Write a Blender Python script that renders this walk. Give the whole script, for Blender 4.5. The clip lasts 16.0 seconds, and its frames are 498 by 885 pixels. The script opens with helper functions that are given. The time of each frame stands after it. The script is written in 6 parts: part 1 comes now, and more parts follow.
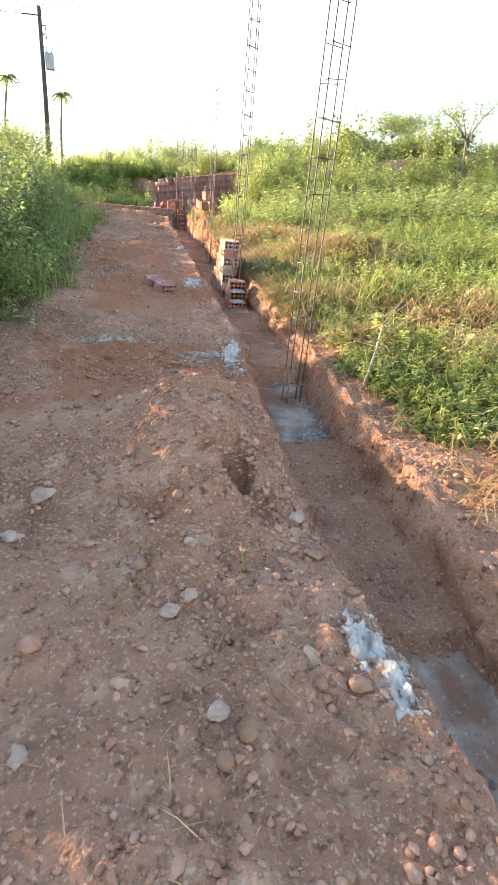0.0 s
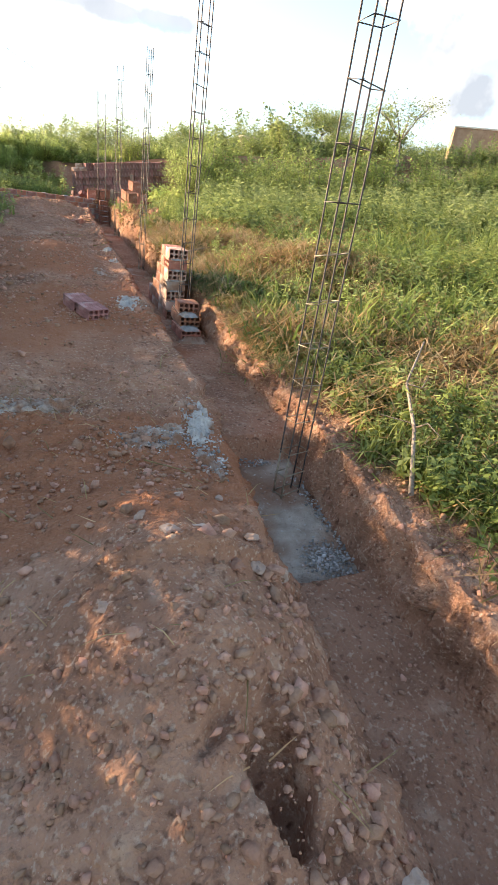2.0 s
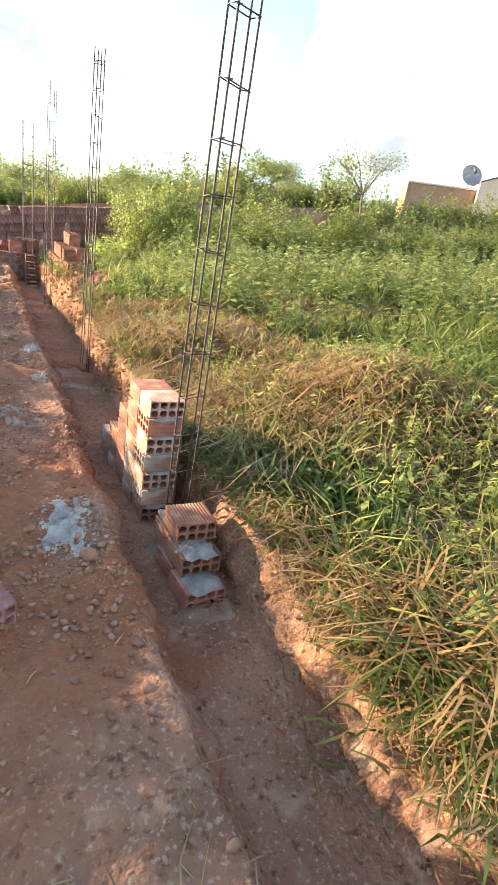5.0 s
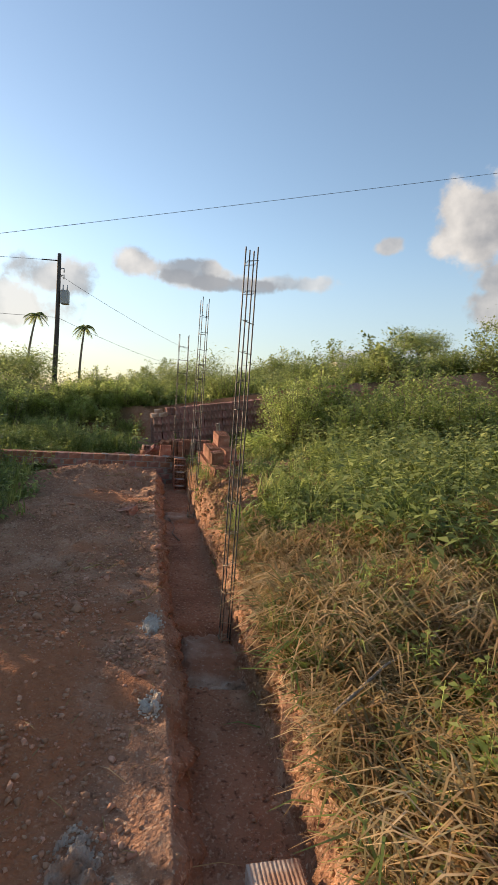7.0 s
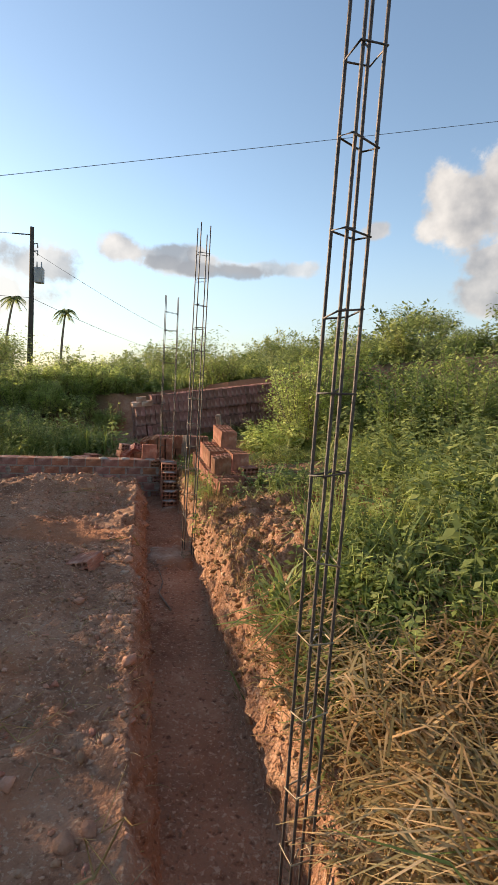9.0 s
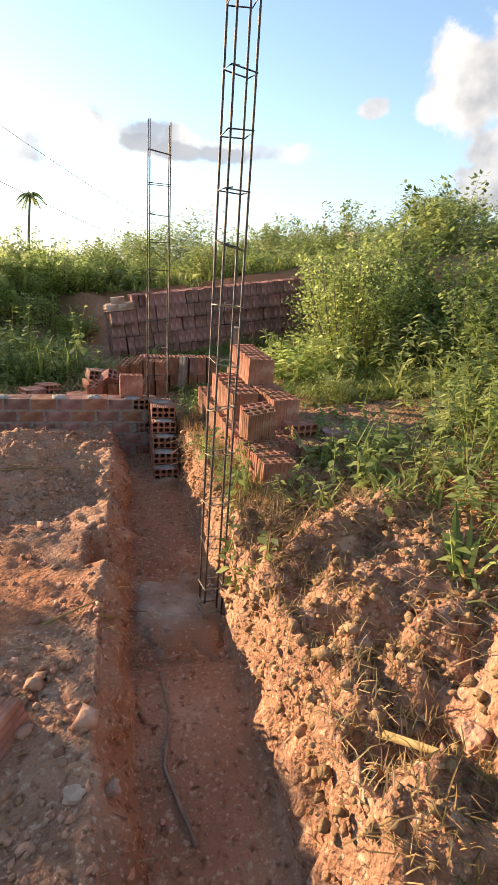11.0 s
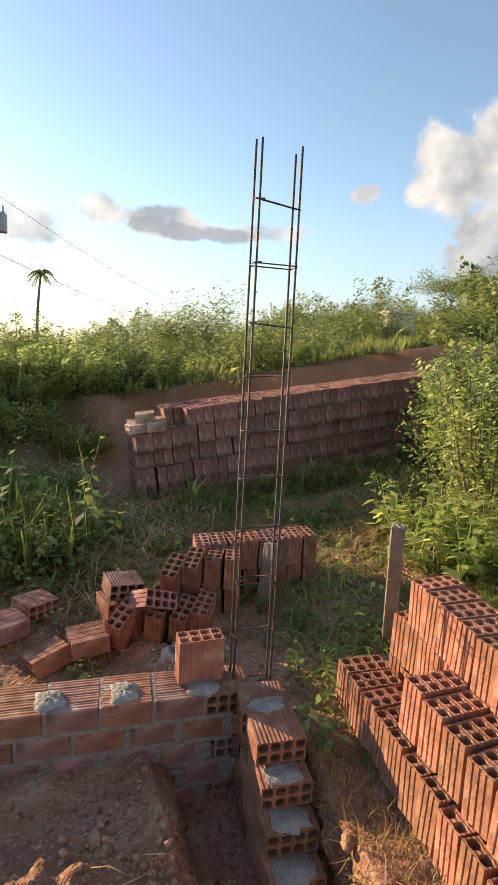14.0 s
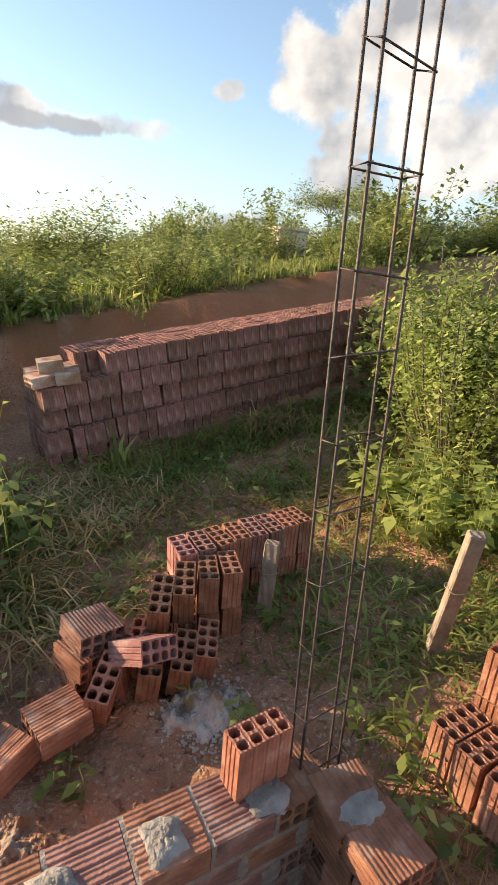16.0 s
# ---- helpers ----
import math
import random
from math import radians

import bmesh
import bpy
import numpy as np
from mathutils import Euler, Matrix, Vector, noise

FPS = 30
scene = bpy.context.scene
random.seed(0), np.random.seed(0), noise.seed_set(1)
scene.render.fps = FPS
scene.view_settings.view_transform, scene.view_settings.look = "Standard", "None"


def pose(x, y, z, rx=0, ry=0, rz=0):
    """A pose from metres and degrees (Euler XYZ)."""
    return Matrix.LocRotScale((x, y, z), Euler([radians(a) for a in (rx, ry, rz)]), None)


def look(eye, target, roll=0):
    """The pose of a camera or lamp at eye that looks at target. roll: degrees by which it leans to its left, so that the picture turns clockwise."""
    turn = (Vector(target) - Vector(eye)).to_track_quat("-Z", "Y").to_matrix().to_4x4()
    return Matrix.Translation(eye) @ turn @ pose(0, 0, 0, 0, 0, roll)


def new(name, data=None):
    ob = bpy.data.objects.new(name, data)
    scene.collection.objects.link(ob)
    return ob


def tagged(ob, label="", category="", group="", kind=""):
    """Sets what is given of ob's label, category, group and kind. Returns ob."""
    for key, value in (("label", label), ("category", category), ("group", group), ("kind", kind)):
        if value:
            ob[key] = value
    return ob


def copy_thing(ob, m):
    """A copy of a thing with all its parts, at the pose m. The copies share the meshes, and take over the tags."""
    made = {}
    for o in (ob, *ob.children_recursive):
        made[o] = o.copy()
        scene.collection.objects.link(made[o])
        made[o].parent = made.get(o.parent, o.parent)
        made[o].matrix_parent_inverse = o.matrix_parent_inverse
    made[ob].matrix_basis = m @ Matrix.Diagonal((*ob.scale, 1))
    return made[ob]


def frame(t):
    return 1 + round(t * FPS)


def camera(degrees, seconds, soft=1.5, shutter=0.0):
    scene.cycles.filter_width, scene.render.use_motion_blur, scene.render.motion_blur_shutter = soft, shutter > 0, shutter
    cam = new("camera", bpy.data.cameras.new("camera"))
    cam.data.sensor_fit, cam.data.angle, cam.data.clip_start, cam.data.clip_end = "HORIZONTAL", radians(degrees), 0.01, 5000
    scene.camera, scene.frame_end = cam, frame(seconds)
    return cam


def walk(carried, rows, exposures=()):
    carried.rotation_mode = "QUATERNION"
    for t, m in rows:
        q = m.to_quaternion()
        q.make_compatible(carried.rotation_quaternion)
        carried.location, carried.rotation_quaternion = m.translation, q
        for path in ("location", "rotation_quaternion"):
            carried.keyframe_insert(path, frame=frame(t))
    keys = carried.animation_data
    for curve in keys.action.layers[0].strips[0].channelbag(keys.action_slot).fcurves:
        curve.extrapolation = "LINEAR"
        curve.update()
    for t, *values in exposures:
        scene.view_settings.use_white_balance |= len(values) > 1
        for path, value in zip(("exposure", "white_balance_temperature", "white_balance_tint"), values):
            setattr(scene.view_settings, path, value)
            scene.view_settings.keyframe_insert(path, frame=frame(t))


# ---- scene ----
cam = camera(52.7, 16.0, soft=1.1)
# seconds, eye (x, y, z), pitch, roll, yaw
ROWS = [
    (0.0, -0.000, 0.000, 1.500, -26.66, -4.87, -12.04),
    (0.5, -0.036, 0.405, 1.564, -21.77, -6.30, -14.87),
    (1.0, -0.064, 0.755, 1.574, -23.54, -3.62, -14.71),
    (1.5, -0.043, 1.112, 1.545, -26.25, -5.53, -17.67),
    (2.0, 0.028, 1.534, 1.503, -26.52, -7.48, -20.07),
    (2.5, 0.007, 2.031, 1.553, -26.83, -6.84, -22.83),
    (3.0, -0.017, 2.454, 1.580, -27.60, -6.86, -28.53),
    (3.5, 0.106, 2.973, 1.585, -28.23, -7.39, -33.24),
    (4.0, 0.186, 3.462, 1.624, -27.91, -8.20, -36.10),
    (4.5, 0.289, 3.915, 1.650, -26.94, -9.12, -33.93),
    (5.0, 0.421, 4.472, 1.701, -21.63, -9.12, -26.88),
    (5.2, 0.389, 4.708, 1.712, -19.29, -8.61, -22.80),
    (7.3, 0.836, 6.488, 1.996, -4.62, -3.59, -11.22),
    (7.5, 0.863, 6.675, 1.978, -4.72, -3.60, -11.30),
    (8.0, 0.922, 7.242, 1.911, -4.58, -3.58, -11.50),
    (8.5, 0.903, 7.853, 1.913, -4.76, -3.32, -12.02),
    (11.0, 0.999, 10.847, 1.850, -17.28, -3.56, -14.31),
    (11.5, 0.985, 11.404, 1.899, -16.85, -2.99, -13.31),
    (12.0, 1.017, 11.965, 2.018, -16.01, -2.55, -13.81),
    (12.5, 0.962, 12.431, 2.071, -14.71, -3.13, -14.47),
    (13.0, 0.905, 12.784, 2.177, -12.26, -3.54, -14.54),
    (13.5, 0.859, 13.183, 2.263, -10.14, -3.40, -13.92),
    (14.0, 0.778, 13.375, 2.235, -9.94, -3.38, -14.21),
    (14.5, 0.579, 13.568, 2.209, -9.27, -4.20, -16.10),
    (15.0, 0.441, 13.837, 2.245, -10.03, -4.31, -18.36),
    (15.5, 0.440, 14.219, 2.321, -12.91, -3.68, -22.31),
    (16.0, 0.458, 14.352, 2.319, -18.09, -4.41, -28.69),
]
walk(cam, [(t, pose(x, y, z, 90 + pitch, roll, yaw)) for t, x, y, z, pitch, roll, yaw in ROWS],
     exposures=[(0.0, 2.55, 6800, 12), (0.5, 2.15, 6800, 12), (1.0, 1.9, 6800, 12), (3.0, 2.1, 6800, 12), (4.0, 2.3, 6800, 12), (4.5, 2.3, 6800, 12), (5.2, 2.0, 6900, 12), (7.2, 0.8, 7000, 13), (8.7, 0.9, 7000, 13), (10.8, 1.45, 7000, 13), (13.0, 1.25, 7000, 13), (14.5, 1.1, 7100, 13), (15.5, 1.05, 7200, 13), (16.0, 1.28, 7200, 13)])

# ---- light ----
SUN_FROM = Vector((-0.70, 0.66, 0.235)).normalized()
sun = new("sun", bpy.data.lights.new("sun", "SUN"))
sun.data.energy, sun.data.angle, sun.data.color = 5.0, radians(0.6), (1.0, 0.80, 0.56)
sun.matrix_world = look((0, 0, 20), Vector((0, 0, 20)) - SUN_FROM)
tagged(sun, kind="structure")
world = bpy.data.worlds.new("sky")
scene.world = world
world.use_nodes = True


def sky_nodes():
    nt = world.node_tree
    nt.nodes.clear()
    N, K = nt.nodes.new, nt.links.new
    out, bg = N("ShaderNodeOutputWorld"), N("ShaderNodeBackground")
    sky = N("ShaderNodeTexSky")
    sky.sky_type, sky.sun_disc = "NISHITA", False
    sky.sun_elevation = math.asin(SUN_FROM.z)
    sky.sun_rotation = math.atan2(SUN_FROM.x, SUN_FROM.y)
    sky.air_density, sky.dust_density, sky.ozone_density = 1.0, 0.2, 1.6
    bg.inputs[1].default_value = 0.135
    co = N("ShaderNodeTexCoord")
    # ragged cloud edges: the direction is shaken by noise before it meets each cloud's oval
    nz = N("ShaderNodeTexNoise")
    nz.inputs["Scale"].default_value, nz.inputs["Detail"].default_value = 11.0, 9.0
    nz.inputs["Roughness"].default_value = 0.6
    K(co.outputs["Generated"], nz.inputs["Vector"])
    covers = []
    for yaw, alt, wide, tall, dens, grey in [c + (0,) for c in CLOUDS] + [c + (1,) for c in GREY_CLOUDS]:
        c = Vector((math.sin(radians(yaw)) * math.cos(radians(alt)), math.cos(radians(yaw)) * math.cos(radians(alt)), math.sin(radians(alt))))
        sub = N("ShaderNodeVectorMath"); sub.operation = "SUBTRACT"; sub.inputs[1].default_value = c
        K(co.outputs["Generated"], sub.inputs[0])
        rot = N("ShaderNodeVectorRotate"); rot.rotation_type = "Z_AXIS"; rot.inputs["Angle"].default_value = radians(yaw)
        K(sub.outputs[0], rot.inputs["Vector"])
        div = N("ShaderNodeVectorMath"); div.operation = "DIVIDE"
        div.inputs[1].default_value = (radians(wide), 0.5, radians(tall))
        K(rot.outputs[0], div.inputs[0])
        ln = N("ShaderNodeVectorMath"); ln.operation = "LENGTH"
        K(div.outputs[0], ln.inputs[0])
        ad = N("ShaderNodeMath"); ad.operation = "MULTIPLY_ADD"
        ad.inputs[1].default_value, ad.inputs[2].default_value = 2.6, -1.3
        K(nz.outputs["Fac"], ad.inputs[0])
        sm = N("ShaderNodeMath"); sm.operation = "ADD"
        K(ln.outputs["Value"], sm.inputs[0]); K(ad.outputs[0], sm.inputs[1])
        mr = N("ShaderNodeMapRange"); mr.interpolation_type = "SMOOTHSTEP"
        mr.inputs["From Min"].default_value, mr.inputs["From Max"].default_value = 0.6, 1.1
        mr.inputs["To Min"].default_value, mr.inputs["To Max"].default_value = dens, 0.0
        K(sm.outputs[0], mr.inputs["Value"])
        covers.append((grey, mr.outputs[0]))
    totals = []
    for kind in (0, 1):
        of_kind = [o for g, o in covers if g == kind]
        total = of_kind[0]
        for o in of_kind[1:]:
            mx = N("ShaderNodeMath"); mx.operation = "MAXIMUM"
            K(total, mx.inputs[0]); K(o, mx.inputs[1])
            total = mx.outputs[0]
        totals.append(total)
    shade = N("ShaderNodeTexNoise")
    shade.inputs["Scale"].default_value, shade.inputs["Detail"].default_value = 7.0, 6.0
    K(co.outputs["Generated"], shade.inputs["Vector"])
    ramp = N("ShaderNodeValToRGB")
    ramp.color_ramp.elements[0].position, ramp.color_ramp.elements[0].color = 0.40, (1.35, 1.45, 1.62, 1)
    ramp.color_ramp.elements[1].position, ramp.color_ramp.elements[1].color = 0.60, (3.5, 3.45, 3.35, 1)
    K(shade.outputs["Fac"], ramp.inputs[0])
    # thin bright haze low over the horizon, strongest toward the sun
    sep = N("ShaderNodeSeparateXYZ"); K(co.outputs["Generated"], sep.inputs[0])
    hz = N("ShaderNodeMapRange"); hz.interpolation_type = "SMOOTHSTEP"
    hz.inputs["From Min"].default_value, hz.inputs["From Max"].default_value = 0.0, 0.30
    hz.inputs["To Min"].default_value, hz.inputs["To Max"].default_value = 0.6, 0.0
    K(sep.outputs["Z"], hz.inputs["Value"])
    mh = N("ShaderNodeMix"); mh.data_type = "RGBA"
    K(hz.outputs[0], mh.inputs[0]); K(sky.outputs[0], mh.inputs[6]); mh.inputs[7].default_value = (1.75, 2.0, 2.3, 1)
    mc = N("ShaderNodeMix"); mc.data_type = "RGBA"
    K(totals[0], mc.inputs[0]); K(mh.outputs[2], mc.inputs[6]); K(ramp.outputs[0], mc.inputs[7])
    # thin shaded clouds hanging before the bright ones
    mg = N("ShaderNodeMix"); mg.data_type = "RGBA"
    K(totals[1], mg.inputs[0]); K(mc.outputs[2], mg.inputs[6]); mg.inputs[7].default_value = (1.35, 1.5, 1.72, 1)
    K(mg.outputs[2], bg.inputs[0])
    K(bg.outputs[0], out.inputs[0])


# yaw right of ahead, altitude, half width, half height in degrees, density
CLOUDS = [(34.5, 18.4, 5.0, 4.2, 0.97), (31, 17.2, 2.2, 2.0, 0.95), (38.5, 20.8, 5, 4.0, 0.97), (44, 20, 6, 5.0, 0.95), (38, 13.6, 3.4, 1.8, 0.92), (38.5, 10.2, 5, 2.2, 0.9), (44, 14.5, 5, 3.4, 0.92), (50, 12, 8, 5, 0.88), (25.6, 16.6, 1.9, 0.9, 0.85),
          (14, 12.7, 6.5, 1.1, 0.7), (5, 12.9, 5, 1.5, 0.85), (-1.5, 13.6, 2.6, 1.8, 0.9), (6.4, 13.6, 1.4, 1.0, 0.9), (-10, 11, 4, 2.2, 0.85), (-14, 8, 8, 2.2, 0.8), (26, 5.0, 6, 1.6, 0.6), (62, 14, 10, 6, 0.85),
          (80, 22, 16, 8, 0.9), (-50, 18, 20, 7, 0.8), (120, 25, 25, 9, 0.8), (-120, 22, 25, 8, 0.8), (180, 30, 30, 9, 0.8)]
GREY_CLOUDS = [(11.5, 12.3, 4.2, 1.0, 0.8), (7.0, 12.2, 3.2, 0.8, 0.75), (2.6, 12.6, 1.8, 0.7, 0.65), (37.5, 17.0, 2.6, 1.2, 0.2), (44, 18.5, 3.5, 1.5, 0.25)]
sky_nodes()


# ---- helpers of this place ----
PERM = np.random.RandomState(5).rand(512, 512)


def vnoise(x, y, s):
    x, y = np.asarray(x, float) * s + 1000.37, np.asarray(y, float) * s + 700.11
    xi, yi = np.floor(x).astype(int), np.floor(y).astype(int)
    fx, fy = x - xi, y - yi
    fx, fy = fx * fx * (3 - 2 * fx), fy * fy * (3 - 2 * fy)
    g = lambda a, b: PERM[a % 512, b % 512]
    return (g(xi, yi) * (1 - fx) + g(xi + 1, yi) * fx) * (1 - fy) + (g(xi, yi + 1) * (1 - fx) + g(xi + 1, yi + 1) * fx) * fy - 0.5


def fbm(x, y, s, octaves=4, gain=0.5):
    t, a = 0, 1.0
    for k in range(octaves):
        t = t + a * vnoise(x + 3.1 * k, y - 1.7 * k, s * 2 ** k)
        a *= gain
    return t


# trench: straight along y, its floor rising with the slope
TRENCH_L, TRENCH_R, TRENCH_END, TRENCH_START = 1.02, 1.49, 15.25, -3.0
MOUNDS = [(0.36, 2.45, 0.31, 0.42, 0.55), (0.42, 3.05, 0.16, 0.42, 0.38), (-0.25, 2.9, 0.05, 0.6, 0.8), (0.1, 8.6, 0.20, 0.5, 1.1),
          (0.1, 6.6, 0.07, 0.6, 0.7), (3.0, 7.3, 0.22, 0.55, 0.5), (0.35, 11.0, 0.06, 0.4, 0.8), (0.35, 14.35, 0.17, 0.55, 0.40), (-0.3, 14.0, 0.16, 0.5, 0.6), (-0.2, 12.2, 0.12, 0.6, 1.0),
          (2.15, 11.2, 0.10, 0.45, 0.7), (2.0, 9.0, 0.10, 0.5, 0.6)]


# footing pits in the trench floor: from, to, depth
PITS = [(0.2, 1.42, 0.06), (3.1, 4.2, 0.09), (9.1, 9.85, 0.05), (12.55, 13.3, 0.04)]


def smooth(a, b, v):
    t = np.clip((v - a) / (b - a), 0, 1)
    return t * t * (3 - 2 * t)


def floor_z(y):
    z = np.interp(y, [-3, 0, 1.8, 3.2, 4.15, 4.24, 5.3, 6, 9.5, 12.7, 14.6], [-0.5, -0.32, -0.23, -0.07, 0.03, 0.105, 0.13, 0.165, 0.24, 0.36, 0.37])
    for y0, y1, d in PITS:
        z = z - d * smooth(-0.03, 0.03, y - y0) * smooth(-0.03, 0.03, y1 - y)
    return z


def left_z(x, y):
    z = np.interp(y, [-6, 0, 2, 3.5, 5.5, 9.5, 12, 15, 18, 21, 40], [-0.3, 0.02, 0.08, 0.2, 0.35, 0.44, 0.55, 0.6, 0.64, 0.86, 1.1])
    return z


def right_z(x, y):
    z = np.interp(y, [-6, 1, 2.4, 3.2, 5.2, 7, 9.5, 10.2, 12, 15, 18, 21, 40], [-0.3, 0.05, 0.2, 0.26, 0.42, 0.55, 0.63, 0.74, 0.8, 0.74, 0.68, 0.90, 1.2])
    return z + 0.115 * np.clip(x - 1.6, 0, 9) + 0.16 * np.clip(x - 10.6, 0, 13)


def cover(x, y):
    """How much grass and weeds grow there, 0 to 1."""
    n = fbm(x, y, 1.1, 3)
    right = smooth(1.50, 1.78, x + 0.30 * n - 0.5 * np.exp(-((y - 2.2) / 0.8) ** 2) - 0.55 * np.exp(-((y - 11.9) / 1.0) ** 2))
    right = right * (1 - 0.92 * smooth(11.6, 12.5, y) * smooth(18.6, 17.9, y) * smooth(3.6, 2.8, x))
    edge = np.interp(y, [2, 3, 4.3, 5.2, 9.7, 12, 15, 16, 17.5, 19], [-1.6, -0.9, -1.0, -0.62, -0.85, -0.5, -0.9, -0.7, -0.1, 0.3])
    left = smooth(0.12, -0.25, x - edge + 0.4 * n)
    far = np.maximum(smooth(20.7, 21.1, y - 0.18 * (x - 2) + 0.3 * n) * smooth(-1.6, -0.6, x) + smooth(18.9, 19.4, y + 0.3 * n) * smooth(0.7, -0.3, x), smooth(0.35, -0.35, x + 0.3 * n) * smooth(16.0, 17.0, y)) * (1 - 0.9 * smooth(0.8, 0.4, np.abs(y - (20.6 + 0.18 * (x - 2)))) * smooth(0.0, 0.8, x))
    far = far * (1 - 0.9 * smooth(0.55, 0.25, np.abs(y - 19.4)) * smooth(0.9, 0.4, np.abs(x)))
    return np.clip(np.maximum(np.maximum(right * smooth(19, 17, y), left * smooth(19, 17, y)), far), 0, 1)


def ground_z(x, y):
    """The ground's height before the trench is dug."""
    x, y = np.asarray(x, float), np.asarray(y, float)
    k = smooth(0.6, 1.6, x)
    z = left_z(x, y) * (1 - k) + right_z(x, y) * k
    for mx, my, h, rx, ry in MOUNDS:
        z = z + h * np.exp(-((x - mx) / rx) ** 2 - ((y - my) / ry) ** 2)
    # cut bank behind the long brick stack, with the field on top of it
    z = z + 0.065 * np.clip(x - 1.2, 0, 5) * smooth(16.3, 18.0, y)
    edge = 20.4 + 0.18 * (x - 2) + 0.5 * vnoise(x, y * 0, 0.4)
    z = z + (0.72 + 0.01 * np.clip(x, 0, 20)) * smooth(0, 0.5, y - edge) * smooth(-3.0, -0.5, x) * smooth(22, 14, x)
    z = z + 0.9 * smooth(30, 80, np.hypot(x, y)) + 0.25 * fbm(x, y, 0.08, 2) * smooth(8, 30, np.hypot(x - 1, y - 9))
    return z + 0.035 * fbm(x, y, 1.3, 3)


def trench(x, y):
    """0 outside, 1 over the trench's floor."""
    wl = TRENCH_L - 0.07 * smooth(5, 2.5, y) * smooth(2.2, 3.2, y) + 0.05 * fbm(x * 0, y, 1.1, 3) + 0.02 * vnoise(x * 0, y, 9)
    wr = TRENCH_R + 0.04 * fbm(x * 0 + 9, y, 1.3, 3) + 0.025 * vnoise(x * 0 + 5, y, 8)
    slope = 0.07 + 0.05 * np.clip(vnoise(x * 0 + 3, y, 1.6) + 0.2, 0, 1) + 0.24 * np.exp(-((y - 2.3) / 0.75) ** 2)
    a = np.clip((x - wl + slope) / (slope + 0.03), 0, 1) ** 1.3
    b = smooth(-0.03, 0.03, wr - x)
    niche = smooth(0.03, -0.03, np.abs(x - 0.97) - 0.11) * smooth(0.03, -0.03, np.abs(y - 13.12) - 0.13)
    return np.maximum(a * b * smooth(0, 0.06, TRENCH_END - y) * smooth(0, 0.06, y - TRENCH_START), 0.75 * niche)


def surface_z(x, y):
    g = ground_z(x, y)
    t = trench(x, y)
    return g * (1 - t) + (floor_z(y) + 0.02 * fbm(x, y, 2.5, 3)) * t


def relief(x, y):
    """Crumbly soil: fine relief, stronger over the spoil heaps."""
    near = smooth(14, 6, np.hypot(x - 0.8, np.clip(np.abs(y - 8) - 8, 0, None) * 2))
    rough = 0.012 + 0.022 * smooth(-0.1, 0.25, fbm(x, y, 0.9, 2))
    rough = rough * (0.5 + 0.7 * np.exp(-((x - 0.3) / 0.8) ** 2 - ((y - 2.3) / 1.3) ** 2) + 0.5 * smooth(13.0, 13.8, y))
    rough = rough + 0.05 * smooth(1.45, 1.55, x) * smooth(2.6, 2.2, x) * smooth(10.8, 11.4, y) * smooth(13.2, 12.6, y)
    calm = 1 - 0.7 * trench(x, y)
    lumps = np.clip(0.16 - np.abs(vnoise(x, y, 17)), 0, 1) * smooth(-0.05, 0.2, fbm(x + 5, y, 1.4, 2))
    return near * calm * (2.5 * rough * fbm(x, y, 6.0, 4, 0.66) + 0.013 * vnoise(x, y, 33) + 0.05 * lumps)


def crumbly_z(x, y):
    return surface_z(x, y) + relief(x, y)


def Z(x, y):
    return float(surface_z(np.array([x]), np.array([y]))[0])


def mesh_np(name, v, q, smooth_faces=False):
    me = bpy.data.meshes.new(name)
    v, q = np.asarray(v, np.float32), np.asarray(q, np.int32)
    me.vertices.add(len(v)); me.vertices.foreach_set("co", v.ravel())
    n = q.shape[1]
    me.loops.add(q.size); me.loops.foreach_set("vertex_index", q.ravel())
    me.polygons.add(len(q))
    me.polygons.foreach_set("loop_start", np.arange(0, q.size, n, dtype=np.int32))
    if smooth_faces:
        me.polygons.foreach_set("use_smooth", np.ones(len(q), bool))
    me.update(calc_edges=True)
    return me


def part(name, data, material, parent=None, label="", m=None):
    """data: a bmesh or a mesh. Links it as one mesh object."""
    if isinstance(data, bmesh.types.BMesh):
        me = bpy.data.meshes.new(name)
        data.to_mesh(me)
        data.free()
    else:
        me = data
    if material is not None and not me.materials:
        me.materials.append(material)
    ob = new(name, me)
    if parent is not None:
        ob.parent = parent
    if m is not None:
        ob.matrix_basis = m
    if label:
        tagged(ob, label)
    return ob


def base(name, m, label, category, group="", kind=""):
    ob = new(name)
    ob.empty_display_size = 0.1
    ob.matrix_basis = m
    return tagged(ob, label, category, group, kind)


def box(bm, sx, sy, sz, m=None, bevel=0.0):
    r = bmesh.ops.create_cube(bm, size=1.0)
    bmesh.ops.scale(bm, vec=(sx, sy, sz), verts=r["verts"])
    if bevel:
        es = list({e for v in r["verts"] for e in v.link_edges})
        rb = bmesh.ops.bevel(bm, geom=es, offset=bevel, segments=1, affect="EDGES")
        vs = list({v for f in rb["faces"] for v in f.verts} | {v for v in r["verts"] if v.is_valid})
    else:
        vs = r["verts"]
    if m is not None:
        bmesh.ops.transform(bm, matrix=m, verts=vs)
    return vs


